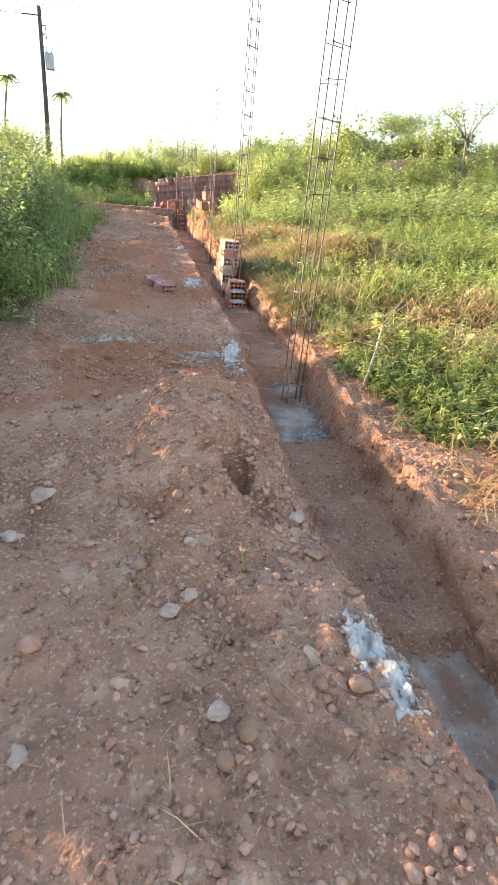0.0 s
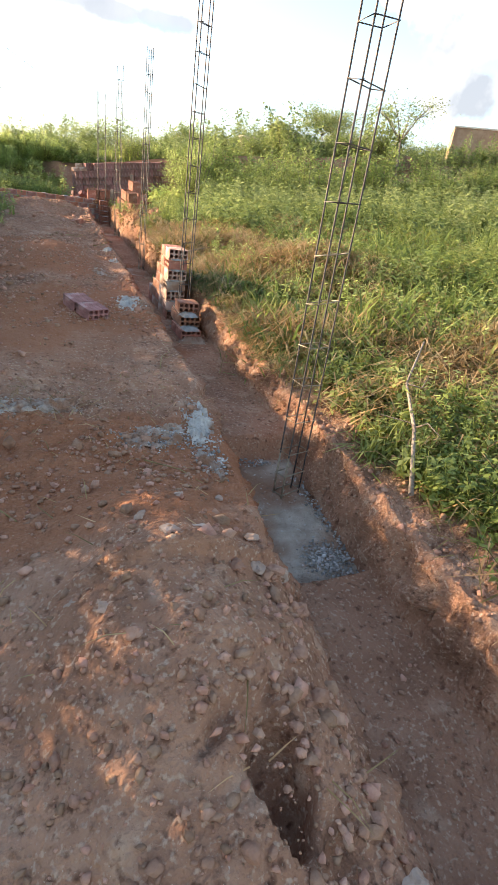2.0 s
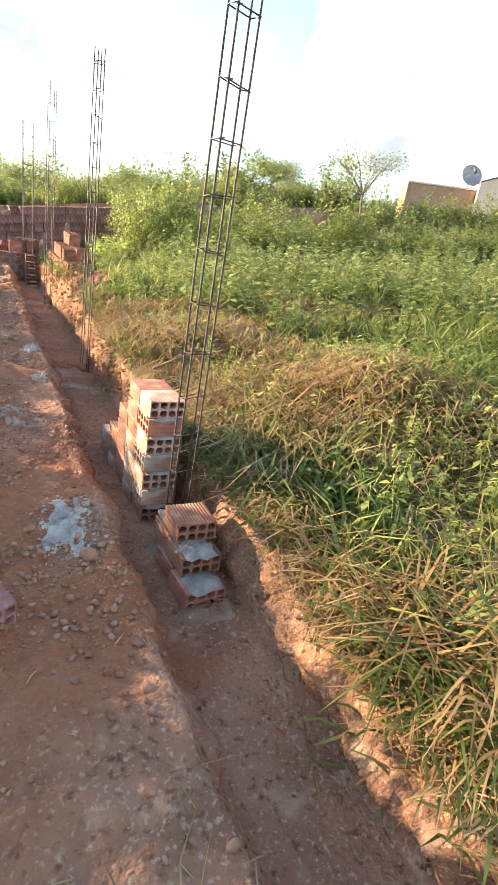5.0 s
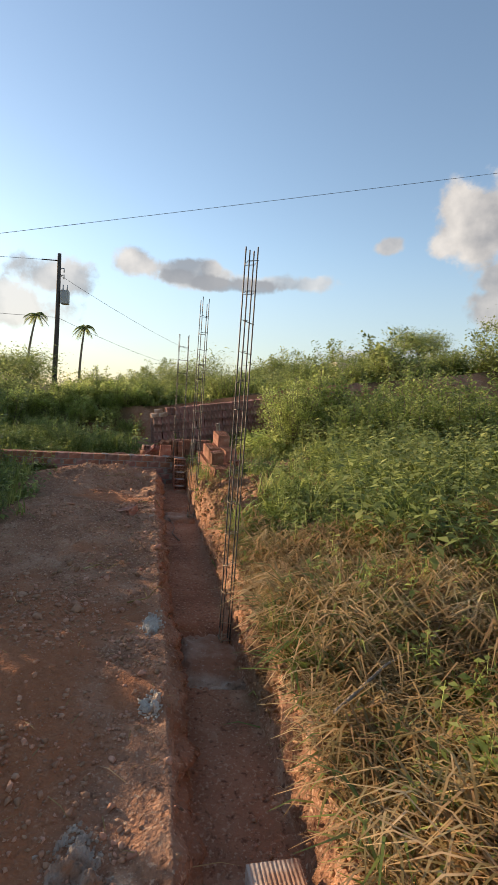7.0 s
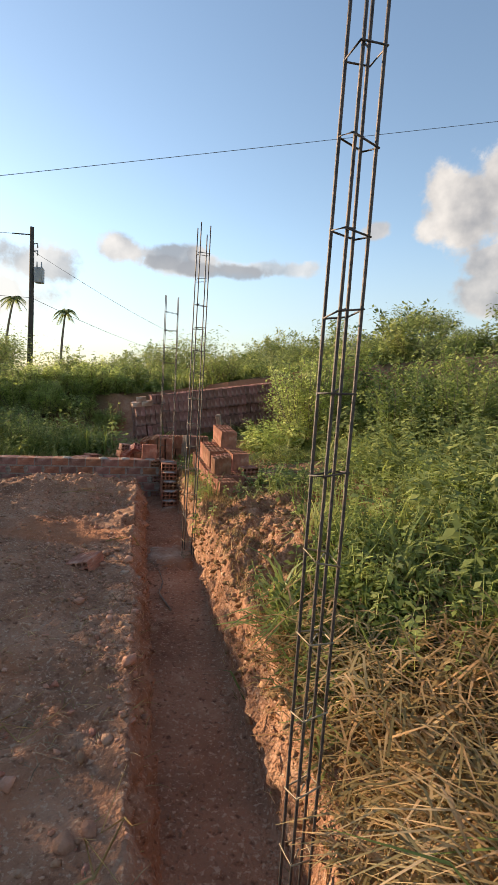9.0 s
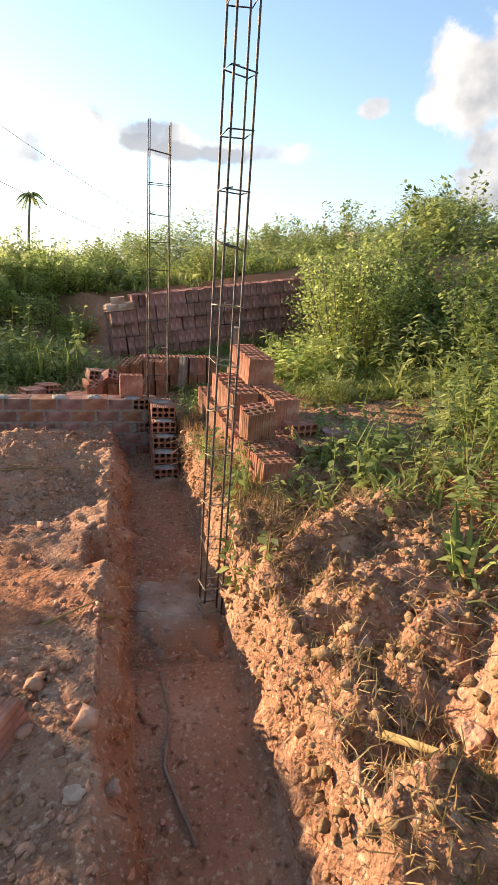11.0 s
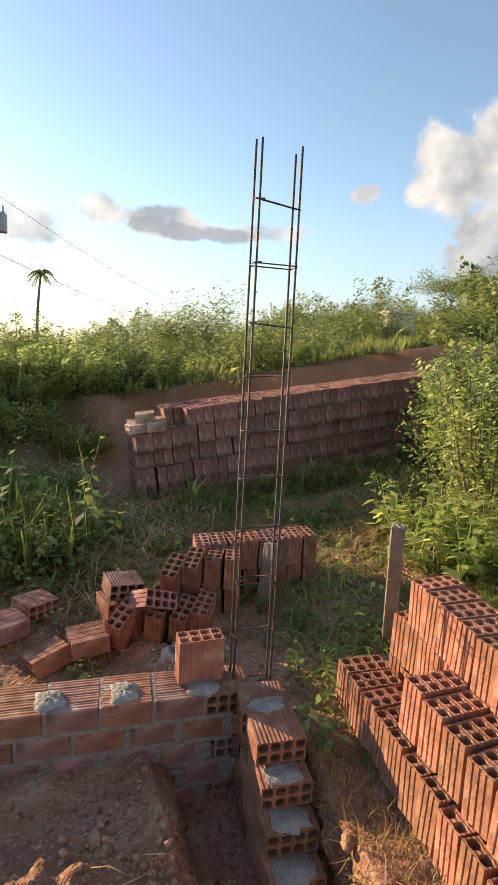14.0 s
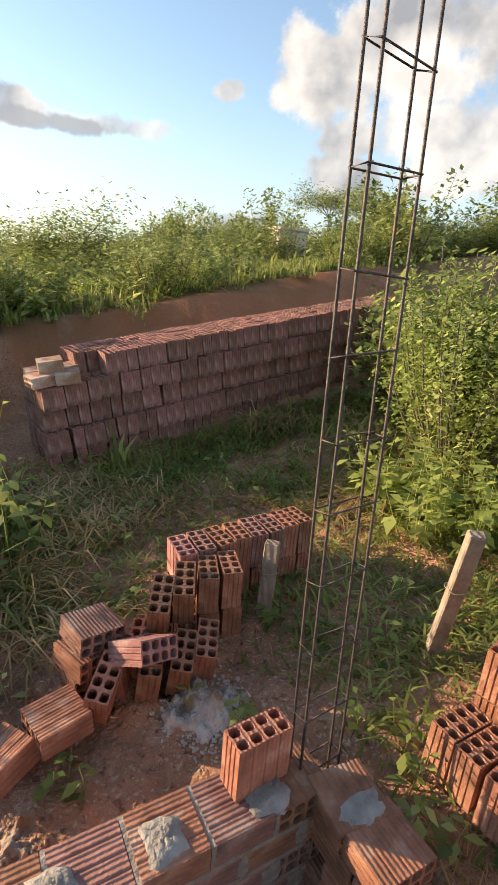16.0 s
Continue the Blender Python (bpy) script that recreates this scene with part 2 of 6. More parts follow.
def tube(bm, pts, radii, sides=6, cap=True):
    """A bent round bar through the points."""
    pts = [Vector(p) for p in pts]
    if not isinstance(radii, (list, tuple)):
        radii = [radii] * len(pts)
    rings = []
    for i, p in enumerate(pts):
        d = (pts[min(i + 1, len(pts) - 1)] - pts[max(i - 1, 0)]).normalized()
        u = d.cross(Vector((0.31, 0.83, 0.46))).normalized()
        w = d.cross(u)
        rings.append([bm.verts.new(p + radii[i] * (math.cos(a) * u + math.sin(a) * w)) for a in [2 * math.pi * k / sides for k in range(sides)]])
    for a, b in zip(rings, rings[1:]):
        for k in range(sides):
            f = bm.faces.new((a[k], a[(k + 1) % sides], b[(k + 1) % sides], b[k]))
            f.smooth = True
    if cap:
        bm.faces.new(rings[0][::-1])
        bm.faces.new(rings[-1])


# ---- materials ----
def material(name, colours, scale=3.0, rough=0.9, detail=6.0, bump=0.3, bump_scale=40.0, metal=0.0, island=0.0, rnd=0.0, spots=None, spec=0.3, coord="Object", wave=None, translucent=0.0, attribute=None):
    """A noise-mixed surface: colours run dark to light over noise; spots is (colour, scale, from, to); island and rnd vary value by piece."""
    mat = bpy.data.materials.new(name)
    mat.use_nodes = True
    nt = mat.node_tree
    N, K = nt.nodes.new, nt.links.new
    bs = nt.nodes["Principled BSDF"]
    bs.inputs["Roughness"].default_value = rough
    bs.inputs["Metallic"].default_value = metal
    bs.inputs["Specular IOR Level"].default_value = spec
    co = N("ShaderNodeTexCoord")
    if coord == "World":
        geo = N("ShaderNodeNewGeometry")
        vec = geo.outputs["Position"]
    else:
        vec = co.outputs[coord]
    nz = N("ShaderNodeTexNoise")
    nz.inputs["Scale"].default_value, nz.inputs["Detail"].default_value, nz.inputs["Roughness"].default_value = scale, detail, 0.62
    K(vec, nz.inputs["Vector"])
    ramp = N("ShaderNodeValToRGB")
    el = ramp.color_ramp.elements
    while len(el) < len(colours):
        el.new(0.5)
    for i, c in enumerate(colours):
        el[i].position = 0.3 + 0.4 * i / max(1, len(colours) - 1)
        el[i].color = (*c, 1)
    K(nz.outputs["Fac"], ramp.inputs[0])
    col = ramp.outputs[0]
    if spots:
        for c, s, lo, hi in spots:
            n2 = N("ShaderNodeTexNoise")
            n2.inputs["Scale"].default_value, n2.inputs["Detail"].default_value = s, 4.0
            K(vec, n2.inputs["Vector"])
            mr = N("ShaderNodeMapRange")
            mr.inputs["From Min"].default_value, mr.inputs["From Max"].default_value = lo, hi
            K(n2.outputs["Fac"], mr.inputs["Value"])
            mx = N("ShaderNodeMix"); mx.data_type = "RGBA"
            K(mr.outputs[0], mx.inputs[0]); K(col, mx.inputs[6]); mx.inputs[7].default_value = (*c, 1)
            col = mx.outputs[2]
    for amount, kind in ((island, "island"), (rnd, "object")):
        if amount:
            src = N("ShaderNodeNewGeometry").outputs["Random Per Island"] if kind == "island" else N("ShaderNodeObjectInfo").outputs["Random"]
            mr = N("ShaderNodeMapRange")
            mr.inputs["To Min"].default_value, mr.inputs["To Max"].default_value = 1 - amount, 1 + amount
            K(src, mr.inputs["Value"])
            hs = N("ShaderNodeHueSaturation")
            K(mr.outputs[0], hs.inputs["Value"]); K(col, hs.inputs["Color"])
            m2 = N("ShaderNodeMapRange")
            m2.inputs["To Min"].default_value, m2.inputs["To Max"].default_value = 0.5 + 0.035 * amount, 0.5 - 0.035 * amount
            K(src, m2.inputs["Value"]); K(m2.outputs[0], hs.inputs["Hue"])
            col = hs.outputs[0]
    for name_, tint in attribute or ():
        at = N("ShaderNodeAttribute"); at.attribute_name = name_
        mx = N("ShaderNodeMix"); mx.data_type = "RGBA"
        K(at.outputs["Fac"], mx.inputs[0]); K(col, mx.inputs[6]); mx.inputs[7].default_value = (*tint, 1)
        col = mx.outputs[2]
    K(col, bs.inputs["Base Color"])
    if bump:
        n3 = N("ShaderNodeTexNoise")
        n3.inputs["Scale"].default_value, n3.inputs["Detail"].default_value = bump_scale, 5.0
        K(vec, n3.inputs["Vector"])
        h = n3.outputs["Fac"]
        if wave:
            wv = N("ShaderNodeTexWave")
            wv.bands_direction = wave[0]
            wv.inputs["Scale"].default_value, wv.inputs["Distortion"].default_value = wave[1], 0.6
            K(vec, wv.inputs["Vector"])
            ma = N("ShaderNodeMath"); ma.operation = "MULTIPLY_ADD"; ma.inputs[1].default_value = wave[2]
            K(wv.outputs["Fac"], ma.inputs[0]); K(h, ma.inputs[2])
            h = ma.outputs[0]
        bp = N("ShaderNodeBump")
        bp.inputs["Strength"].default_value, bp.inputs["Distance"].default_value = bump, 0.02
        K(h, bp.inputs["Height"]); K(bp.outputs[0], bs.inputs["Normal"])
    if translucent:
        tl = N("ShaderNodeBsdfTranslucent"); K(col, tl.inputs["Color"])
        ms = N("ShaderNodeMixShader"); ms.inputs[0].default_value = translucent
        out = nt.nodes["Material Output"]
        K(bs.outputs[0], ms.inputs[1]); K(tl.outputs[0], ms.inputs[2]); K(ms.outputs[0], out.inputs["Surface"])
    return mat


SOIL = material("red_soil", [(0.24, 0.120, 0.073), (0.37, 0.186, 0.111), (0.47, 0.262, 0.165)], 2.2, 0.95, 10, 1.0, 60, coord="World",
                spots=[((0.55, 0.36, 0.24), 6.0, 0.58, 0.80), ((0.22, 0.108, 0.066), 1.4, 0.56, 0.78), ((0.52, 0.34, 0.23), 55.0, 0.56, 0.68), ((0.16, 0.075, 0.045), 31.0, 0.57, 0.72), ((0.60, 0.44, 0.33), 140.0, 0.66, 0.75)], spec=0.12, attribute=[("red_subsoil", (0.36, 0.138, 0.064)), ("grass_cover", (0.10, 0.085, 0.040))])
CLAY = material("fired_clay", [(0.21, 0.092, 0.06), (0.355, 0.155, 0.097), (0.47, 0.235, 0.155)], 9.0, 0.88, 7, 0.35, 90, rnd=0.24, wave=("X", 20.0, 0.5),
                spots=[((0.50, 0.33, 0.24), 14.0, 0.55, 0.75), ((0.22, 0.09, 0.06), 6.0, 0.62, 0.75)], spec=0.2)
OLD_CLAY = material("weathered_clay", [(0.21, 0.105, 0.085), (0.33, 0.165, 0.135), (0.46, 0.26, 0.215)], 8.0, 0.92, 7, 0.4, 90, rnd=0.25, wave=("X", 20.0, 0.6),
                    spots=[((0.42, 0.33, 0.29), 10.0, 0.56, 0.74), ((0.13, 0.06, 0.05), 5.0, 0.60, 0.72)], spec=0.15)
PALE_CLAY = material("dusty_clay", [(0.32, 0.17, 0.115), (0.46, 0.28, 0.20), (0.58, 0.42, 0.33)], 8.0, 0.92, 7, 0.4, 90, rnd=0.22, wave=("X", 20.0, 0.5), spots=[((0.58, 0.48, 0.41), 9.0, 0.50, 0.70)], spec=0.15)
MORTAR = material("grey_mortar", [(0.20, 0.175, 0.15), (0.31, 0.28, 0.245), (0.43, 0.395, 0.355)], 12.0, 0.95, 8, 0.6, 60, spec=0.2)
JOINT = material("mortar_joint", [(0.20, 0.16, 0.13), (0.29, 0.24, 0.20), (0.38, 0.33, 0.28)], 14.0, 0.95, 7, 0.6, 60, spec=0.15)
BANK_SOIL = material("bank_soil", [(0.19, 0.105, 0.055), (0.29, 0.17, 0.09), (0.38, 0.24, 0.135)], 12.0, 0.97, 6, 0.7, 70, island=0.25, coord="World", spec=0.1)
CONCRETE = material("rough_concrete", [(0.33, 0.25, 0.185), (0.47, 0.38, 0.295), (0.60, 0.51, 0.41)], 9.0, 0.95, 10, 0.9, 80, coord="World",
                    spots=[((0.31, 0.17, 0.105), 3.2, 0.36, 0.58), ((0.56, 0.50, 0.43), 40.0, 0.62, 0.74), ((0.18, 0.125, 0.09), 24.0, 0.62, 0.76)], spec=0.12)
STEEL = material("dark_rebar", [(0.05, 0.045, 0.045), (0.10, 0.085, 0.08), (0.16, 0.11, 0.085)], 30.0, 0.6, 4, 0.3, 200, metal=0.6, spec=0.4)
WIRE = material("tie_wire", [(0.22, 0.175, 0.12), (0.40, 0.33, 0.235)], 40.0, 0.6, 3, 0.1, 100, metal=0.3)
WOOD = material("weathered_wood", [(0.16, 0.12, 0.09), (0.27, 0.21, 0.16), (0.38, 0.31, 0.25)], 6.0, 0.9, 8, 0.5, 60, wave=("X", 12.0, 0.5))
STONE = material("stone", [(0.28, 0.185, 0.13), (0.41, 0.285, 0.205), (0.55, 0.41, 0.31)], 9.0, 0.95, 6, 0.5, 60, island=0.3, coord="World")
CLOD = material("soil_clod", [(0.27, 0.135, 0.082), (0.41, 0.22, 0.138), (0.53, 0.32, 0.215)], 9.0, 0.97, 6, 0.6, 60, island=0.25, coord="World")
GRAVEL = material("grey_gravel", [(0.24, 0.215, 0.19), (0.36, 0.33, 0.295), (0.52, 0.485, 0.44)], 12.0, 0.9, 4, 0.3, 60, island=0.45, coord="World")
GRASS = material("green_grass", [(0.10, 0.15, 0.035), (0.25, 0.29, 0.075), (0.46, 0.44, 0.17)], 1.1, 0.6, 4, 0.0, island=0.4, coord="World", spec=0.25, translucent=0.5)
STRAW = material("dry_straw", [(0.21, 0.125, 0.05), (0.42, 0.28, 0.12), (0.64, 0.49, 0.26)], 2.0, 0.75, 4, 0.0, island=0.5, coord="World", spec=0.2, translucent=0.3)
LEAF = material("weed_leaf", [(0.12, 0.17, 0.045), (0.26, 0.32, 0.09), (0.44, 0.46, 0.18)], 1.4, 0.5, 4, 0.0, island=0.4, coord="World", spec=0.3, translucent=0.55)
FAR_LEAF = material("shrub_leaf", [(0.15, 0.20, 0.07), (0.29, 0.34, 0.12), (0.44, 0.46, 0.20)], 0.8, 0.6, 4, 0.0, island=0.4, coord="World", spec=0.2, translucent=0.55)
BRIGHT_LEAF = material("bright_leaf", [(0.26, 0.34, 0.09), (0.42, 0.49, 0.15), (0.58, 0.60, 0.26)], 2.2, 0.55, 4, 0.0, island=0.35, coord="World", spec=0.3, translucent=0.65)
BARK = material("bark", [(0.10, 0.08, 0.06), (0.18, 0.15, 0.11), (0.26, 0.22, 0.17)], 8.0, 0.95, 6, 0.5, 50)
TIMBER = material("dark_pole_wood", [(0.05, 0.045, 0.04), (0.09, 0.08, 0.07)], 4.0, 0.9, 6, 0.3, 40)
GREYMETAL = material("grey_painted_metal", [(0.30, 0.31, 0.32), (0.38, 0.39, 0.40)], 4.0, 0.5, 4, 0.1, 40, metal=0.2)
PLASTER = material("pale_plaster", [(0.60, 0.50, 0.37), (0.70, 0.60, 0.46), (0.77, 0.68, 0.54)], 1.5, 0.92, 6, 0.2, 20)
OCHRE = material("ochre_brickwork", [(0.30, 0.19, 0.12), (0.38, 0.25, 0.16), (0.46, 0.32, 0.21)], 3.0, 0.92, 6, 0.3, 20)
WHITE_LIME = material("white_lime", [(0.38, 0.35, 0.32), (0.56, 0.50, 0.43), (0.72, 0.67, 0.59)], 10.0, 0.95, 7, 1.0, 60, coord="World", spots=[((0.36, 0.22, 0.145), 11.0, 0.50, 0.64)], spec=0.15)
SPILT = material("spilt_cement", [(0.28, 0.19, 0.135), (0.42, 0.32, 0.25), (0.56, 0.48, 0.40)], 12.0, 0.95, 8, 1.0, 60, coord="World", spots=[((0.33, 0.17, 0.10), 9.0, 0.44, 0.60)], spec=0.12)
DRY_TWIG = material("dry_twig", [(0.14, 0.09, 0.055), (0.26, 0.175, 0.105), (0.40, 0.29, 0.18)], 8.0, 0.85, 4, 0.0, island=0.4, coord="World", spec=0.15)
BLADE = material("broad_grass", [(0.10, 0.145, 0.035), (0.20, 0.26, 0.065), (0.36, 0.39, 0.13)], 1.6, 0.5, 4, 0.0, island=0.4, coord="World", spec=0.3, translucent=0.45)

# ---- ground ----
def axis(lo, hi, step, far, grow=1.16):
    mid = list(np.arange(lo, hi + 1e-6, step))
    a, s = mid[0], step
    left = []
    while a > -far:
        s *= grow
        a -= s
        left.append(a)
    b, s = mid[-1], step
    right = []
    while b < far:
        s *= grow
        b += s
        right.append(b)
    return np.array(left[::-1] + mid + right)


def build_ground():
    gx = axis(-1.0, 0.88, 0.0165, 600)
    gx = gx[gx < 0.875]
    fine = np.concatenate([np.arange(0.88, 1.14, 0.011), np.arange(1.14, 1.42, 0.022), np.arange(1.42, 1.60, 0.009)])
    rest = axis(1.60, 3.4, 0.03, 600)
    rest = rest[rest >= 1.60]
    gx = np.concatenate([gx, fine, rest])
    gy = axis(0.3, 17.0, 0.0165, 600)
    gy = np.concatenate([gy[gy < 5.2], np.arange(5.2, 17.0, 0.024), gy[gy > 17.0]])
    X, Y = np.meshgrid(gx, gy)
    Zs = surface_z(X, Y)
    flat = trench(X, Y)
    Zs = Zs + relief(X, Y)
    # torn trench walls
    wall = 4 * flat * (1 - flat)
    X2 = X + 0.11 * wall * fbm(Y, Zs * 3, 6.0, 4, 0.6)
    # the cracked hollow in the side of the spoil heap
    hx, hy = X + 0.05 * vnoise(X, Y, 13), Y + 0.08 * vnoise(X + 4, Y, 13)
    Zs = Zs - 0.17 * smooth(1.25, 0.7, np.hypot((hx - 0.51) / 0.075, (hy - 2.15) / 0.125)) - 0.05 * smooth(0.035, 0.0, np.abs(hy - 2.28 - 0.5 * (hx - 0.45))) * smooth(0.16, 0.08, np.abs(hx - 0.42)) - 0.05 * np.exp(-((X - 0.60) / 0.05) ** 2 - ((Y - 1.95) / 0.1) ** 2) - 0.04 * np.exp(-((X - 0.10) / 0.06) ** 2 - ((Y - 1.95) / 0.05) ** 2)
    Zs = Zs + 0.05 * smooth(0.03, 0.0, np.abs(Y - 2.75 - 0.5 * (X - 0.4) ** 2 - 0.04 * vnoise(X, Y, 6))) * smooth(0.45, 0.3, np.abs(X - 0.45))
    v = np.stack([X2.ravel(), Y.ravel(), Zs.ravel()], 1)
    ny, nx = X.shape
    i = (np.arange(ny - 1)[:, None] * nx + np.arange(nx - 1)[None, :]).ravel()
    q = np.stack([i, i + 1, i + nx + 1, i + nx], 1)
    me = mesh_np("ground", v, q, True)
    at = me.attributes.new("grass_cover", "FLOAT", "POINT")
    at.data.foreach_set("value", (0.85 * cover(X, Y)).ravel().astype(np.float32))
    red = np.zeros_like(X)
    for cx, cy, rx, ry in ((0.1, 3.65, 1.1, 0.85), (0.2, 6.2, 0.9, 1.3), (0.1, 8.8, 0.9, 1.8), (0.75, 8.7, 0.25, 0.4), (0.3, 12.9, 0.5, 0.5), (2.9, 12.7, 0.6, 0.6), (4.5, 20.9, 6.0, 1.1)):
        red = np.maximum(red, smooth(1.15, 0.55, np.hypot((X - cx) / rx, (Y - cy) / ry) + 0.9 * fbm(X, Y, 2.2, 4)))
    at = me.attributes.new("red_subsoil", "FLOAT", "POINT")
    at.data.foreach_set("value", (0.75 * red).ravel().astype(np.float32))
    ob = part("ground", me, SOIL)
    tagged(ob, "bare red-brown soil with spoil heaps and a dug foundation trench", "ground", kind="structure")


build_ground()


# ---- hollow clay blocks ----
BW, BT, BL = 0.19, 0.09, 0.19


def block_mesh(name, mat, cols=4, rows=2):
    """A ceramic block, holes along z, wide along x: octagonal holes right through, grooved sides."""
    bm = bmesh.new()
    cw, ch = BW / cols, BT / rows
    def ring(z, flip):
        grid, holes = {}, []
        def at(x, y):
            k = (round(x, 5), round(y, 5))
            if k not in grid:
                grid[k] = bm.verts.new((x, y, z))
            return grid[k]
        for i in range(cols):
            for j in range(rows):
                cx, cy = -BW / 2 + cw * (i + 0.5), -BT / 2 + ch * (j + 0.5)
                hx, hy = cw / 2, ch / 2
                outer = [(hx, 0), (hx, hy), (0, hy), (-hx, hy), (-hx, 0), (-hx, -hy), (0, -hy), (hx, -hy)]
                wx, wy = hx - 0.0048, hy - 0.0048
                inner = [(wx, 0), (wx * 0.80, wy * 0.80), (0, wy), (-wx * 0.80, wy * 0.80), (-wx, 0), (-wx * 0.80, -wy * 0.80), (0, -wy), (wx * 0.80, -wy * 0.80)]
                o = [at(cx + a, cy + b) for a, b in outer]
                n = [bm.verts.new((cx + a, cy + b, z)) for a, b in inner]
                for k in range(8):
                    f = (o[k], o[(k + 1) % 8], n[(k + 1) % 8], n[k])
                    bm.faces.new(f if not flip else f[::-1])
                holes.append(n)
        return holes
    top, bot = ring(BL / 2, False), ring(-BL / 2, True)
    for t, b in zip(top, bot):
        for k in range(8):
            bm.faces.new((t[k], t[(k + 1) % 8], b[(k + 1) % 8], b[k]))
    # grooved outside
    prof = []
    def side(p, q, n, depth):
        p, q = Vector((*p, 0)), Vector((*q, 0))
        d = q - p
        inw = Vector((-d.y, d.x, 0)).normalized() * depth
        prof.append(p)
        for k in range(1, n):
            s = k / n
            e = 0.0035 / d.length
            prof.extend([p + d * (s - e), p + d * (s - e * 0.6) + inw, p + d * (s + e * 0.6) + inw, p + d * (s + e)])
    a, b = BW / 2, BT / 2
    side((-a, -b), (a, -b), 4, 0.0022)
    side((a, -b), (a, b), 4, 0.0038)
    side((a, b), (-a, b), 4, 0.0022)
    side((-a, b), (-a, -b), 4, 0.0038)
    lo = [bm.verts.new((p.x, p.y, -BL / 2 + 0.0004)) for p in prof]
    hi = [bm.verts.new((p.x, p.y, BL / 2 - 0.0004)) for p in prof]
    for k in range(len(prof)):
        bm.faces.new((lo[k], lo[(k + 1) % len(prof)], hi[(k + 1) % len(prof)], hi[k]))
    me = bpy.data.meshes.new(name)
    bm.to_mesh(me)
    bm.free()
    me.materials.append(mat)
    return me


BLOCK = block_mesh("hollow_brick", CLAY)
OLD_BLOCK = block_mesh("old_hollow_brick", OLD_CLAY)
PALE_BLOCK = block_mesh("pale_hollow_brick", PALE_CLAY)
UP = (0, 0, 0)                   # holes to the sky
FLAT = (90, 0, 0)                # lying, holes along y
SIDE = (90, 0, 90)               # lying, holes along x


def brick_part(parent, x, y, z, rx, ry, rz, me=BLOCK, label=""):
    return part("brick", me, None, parent, label, pose(x, y, z, rx, ry, rz))


def loose_brick(x, y, z, rx, ry, rz, label, group="", me=BLOCK):
    ob = part("hollow_brick", me, None, None, "", pose(x, y, z, rx, ry, rz))
    return tagged(ob, label, "brick", group)


COURSE = 0.103


def mortar_bed(parent, x, y, z, sx, sy, h=0.02, seed=0, material_=None, bulge=0.012, name="mortar"):
    """An uneven smear of mortar, thicker in the middle, ragged at the rim."""
    rs = np.random.RandomState(seed + 11)
    bm = bmesh.new()
    n, rings = 18, 5
    rim = 1 + 0.10 * rs.randn(n)
    prev = None
    c = bm.verts.new((0, 0, h))
    for r in range(1, rings + 1):
        s = r / rings
        row = []
        for k in range(n):
            a = 2 * math.pi * k / n
            e = 1 + (rim[k] - 1) * s
            # between an oval and a rectangle
            ca, sa = math.cos(a), math.sin(a)
            sq = 1 / max(abs(ca), abs(sa)) ** 0.7
            row.append(bm.verts.new((ca * sq * s * e * sx / 2, sa * sq * s * e * sy / 2, (h * (1 - s ** 3) + 0.22 * h * rs.randn()) if r < rings else -0.004)))
        for k in range(n):
            f = (c, row[k], row[(k + 1) % n]) if prev is None else (prev[k], row[k], row[(k + 1) % n], prev[(k + 1) % n])
            bm.faces.new(f).smooth = True
        prev = row
    return part(name, bm, material_ or MORTAR, parent, "", pose(x, y, z))


def joint(parent, x, y, z, sx, sy, sz, name="mortar_joint"):
    bm = bmesh.new()
    box(bm, sx, sy, sz)
    return part(name, bm, JOINT, parent, "", pose(x, y, z))


def stair_stack():
    """Three courses stepping up in the trench, mortared, and the tall toothed pier behind."""
    zf = 0.178
    th = base("stepped_brick_pier", pose(1.27, 6.06, zf), "low stepped pier of red hollow bricks in grey mortar", "brick pier", "brick piers in the trench")
    for k in range(3):
        z = 0.052 + k * COURSE
        y0 = 0.11 * k
        n = 0
        while y0 + 0.2 * n < 0.40:
            brick_part(th, 0.012 * k, y0 + 0.095 + 0.2 * n, z, 90, 0, 3 - 2 * k)
            n += 1
        if k < 2:
            mortar_bed(th, 0.01 * k, y0 + 0.07, z + 0.045, 0.17, 0.17, 0.022, k)
        joint(th, 0.012 * k, y0 / 2 + 0.27, z - 0.051, 0.176, 0.5 - y0, 0.016)
    mortar_bed(th, 0.02, -0.02, -0.012, 0.28, 0.16, 0.05, 9, CONCRETE)
    tw = base("toothed_brick_pier", pose(1.28, 6.80, zf), "tall toothed pier of hollow bricks and pale mortar", "brick pier", "brick piers in the trench")
    rs = random.Random(2)
    for k in range(7):
        z = 0.052 + k * COURSE
        run = 0.98 - 0.115 * k
        y, i = 0.0, 0
        while y < run - 0.05:
            dx = rs.uniform(-0.004, 0.004)
            brick_part(tw, dx, y + 0.095 + (0.004 if k % 2 else 0), z, *(SIDE if k % 2 and i == 0 else FLAT), PALE_BLOCK if rs.random() < 0.5 else BLOCK)
            y += 0.2
            i += 1
        joint(tw, 0.0, run / 2 + 0.03, z - 0.051, 0.184, run - 0.02, 0.016)
        mortar_bed(tw, 0.0, 0.012, z - 0.056, 0.15, 0.05, 0.012, 70 + k)


stair_stack()


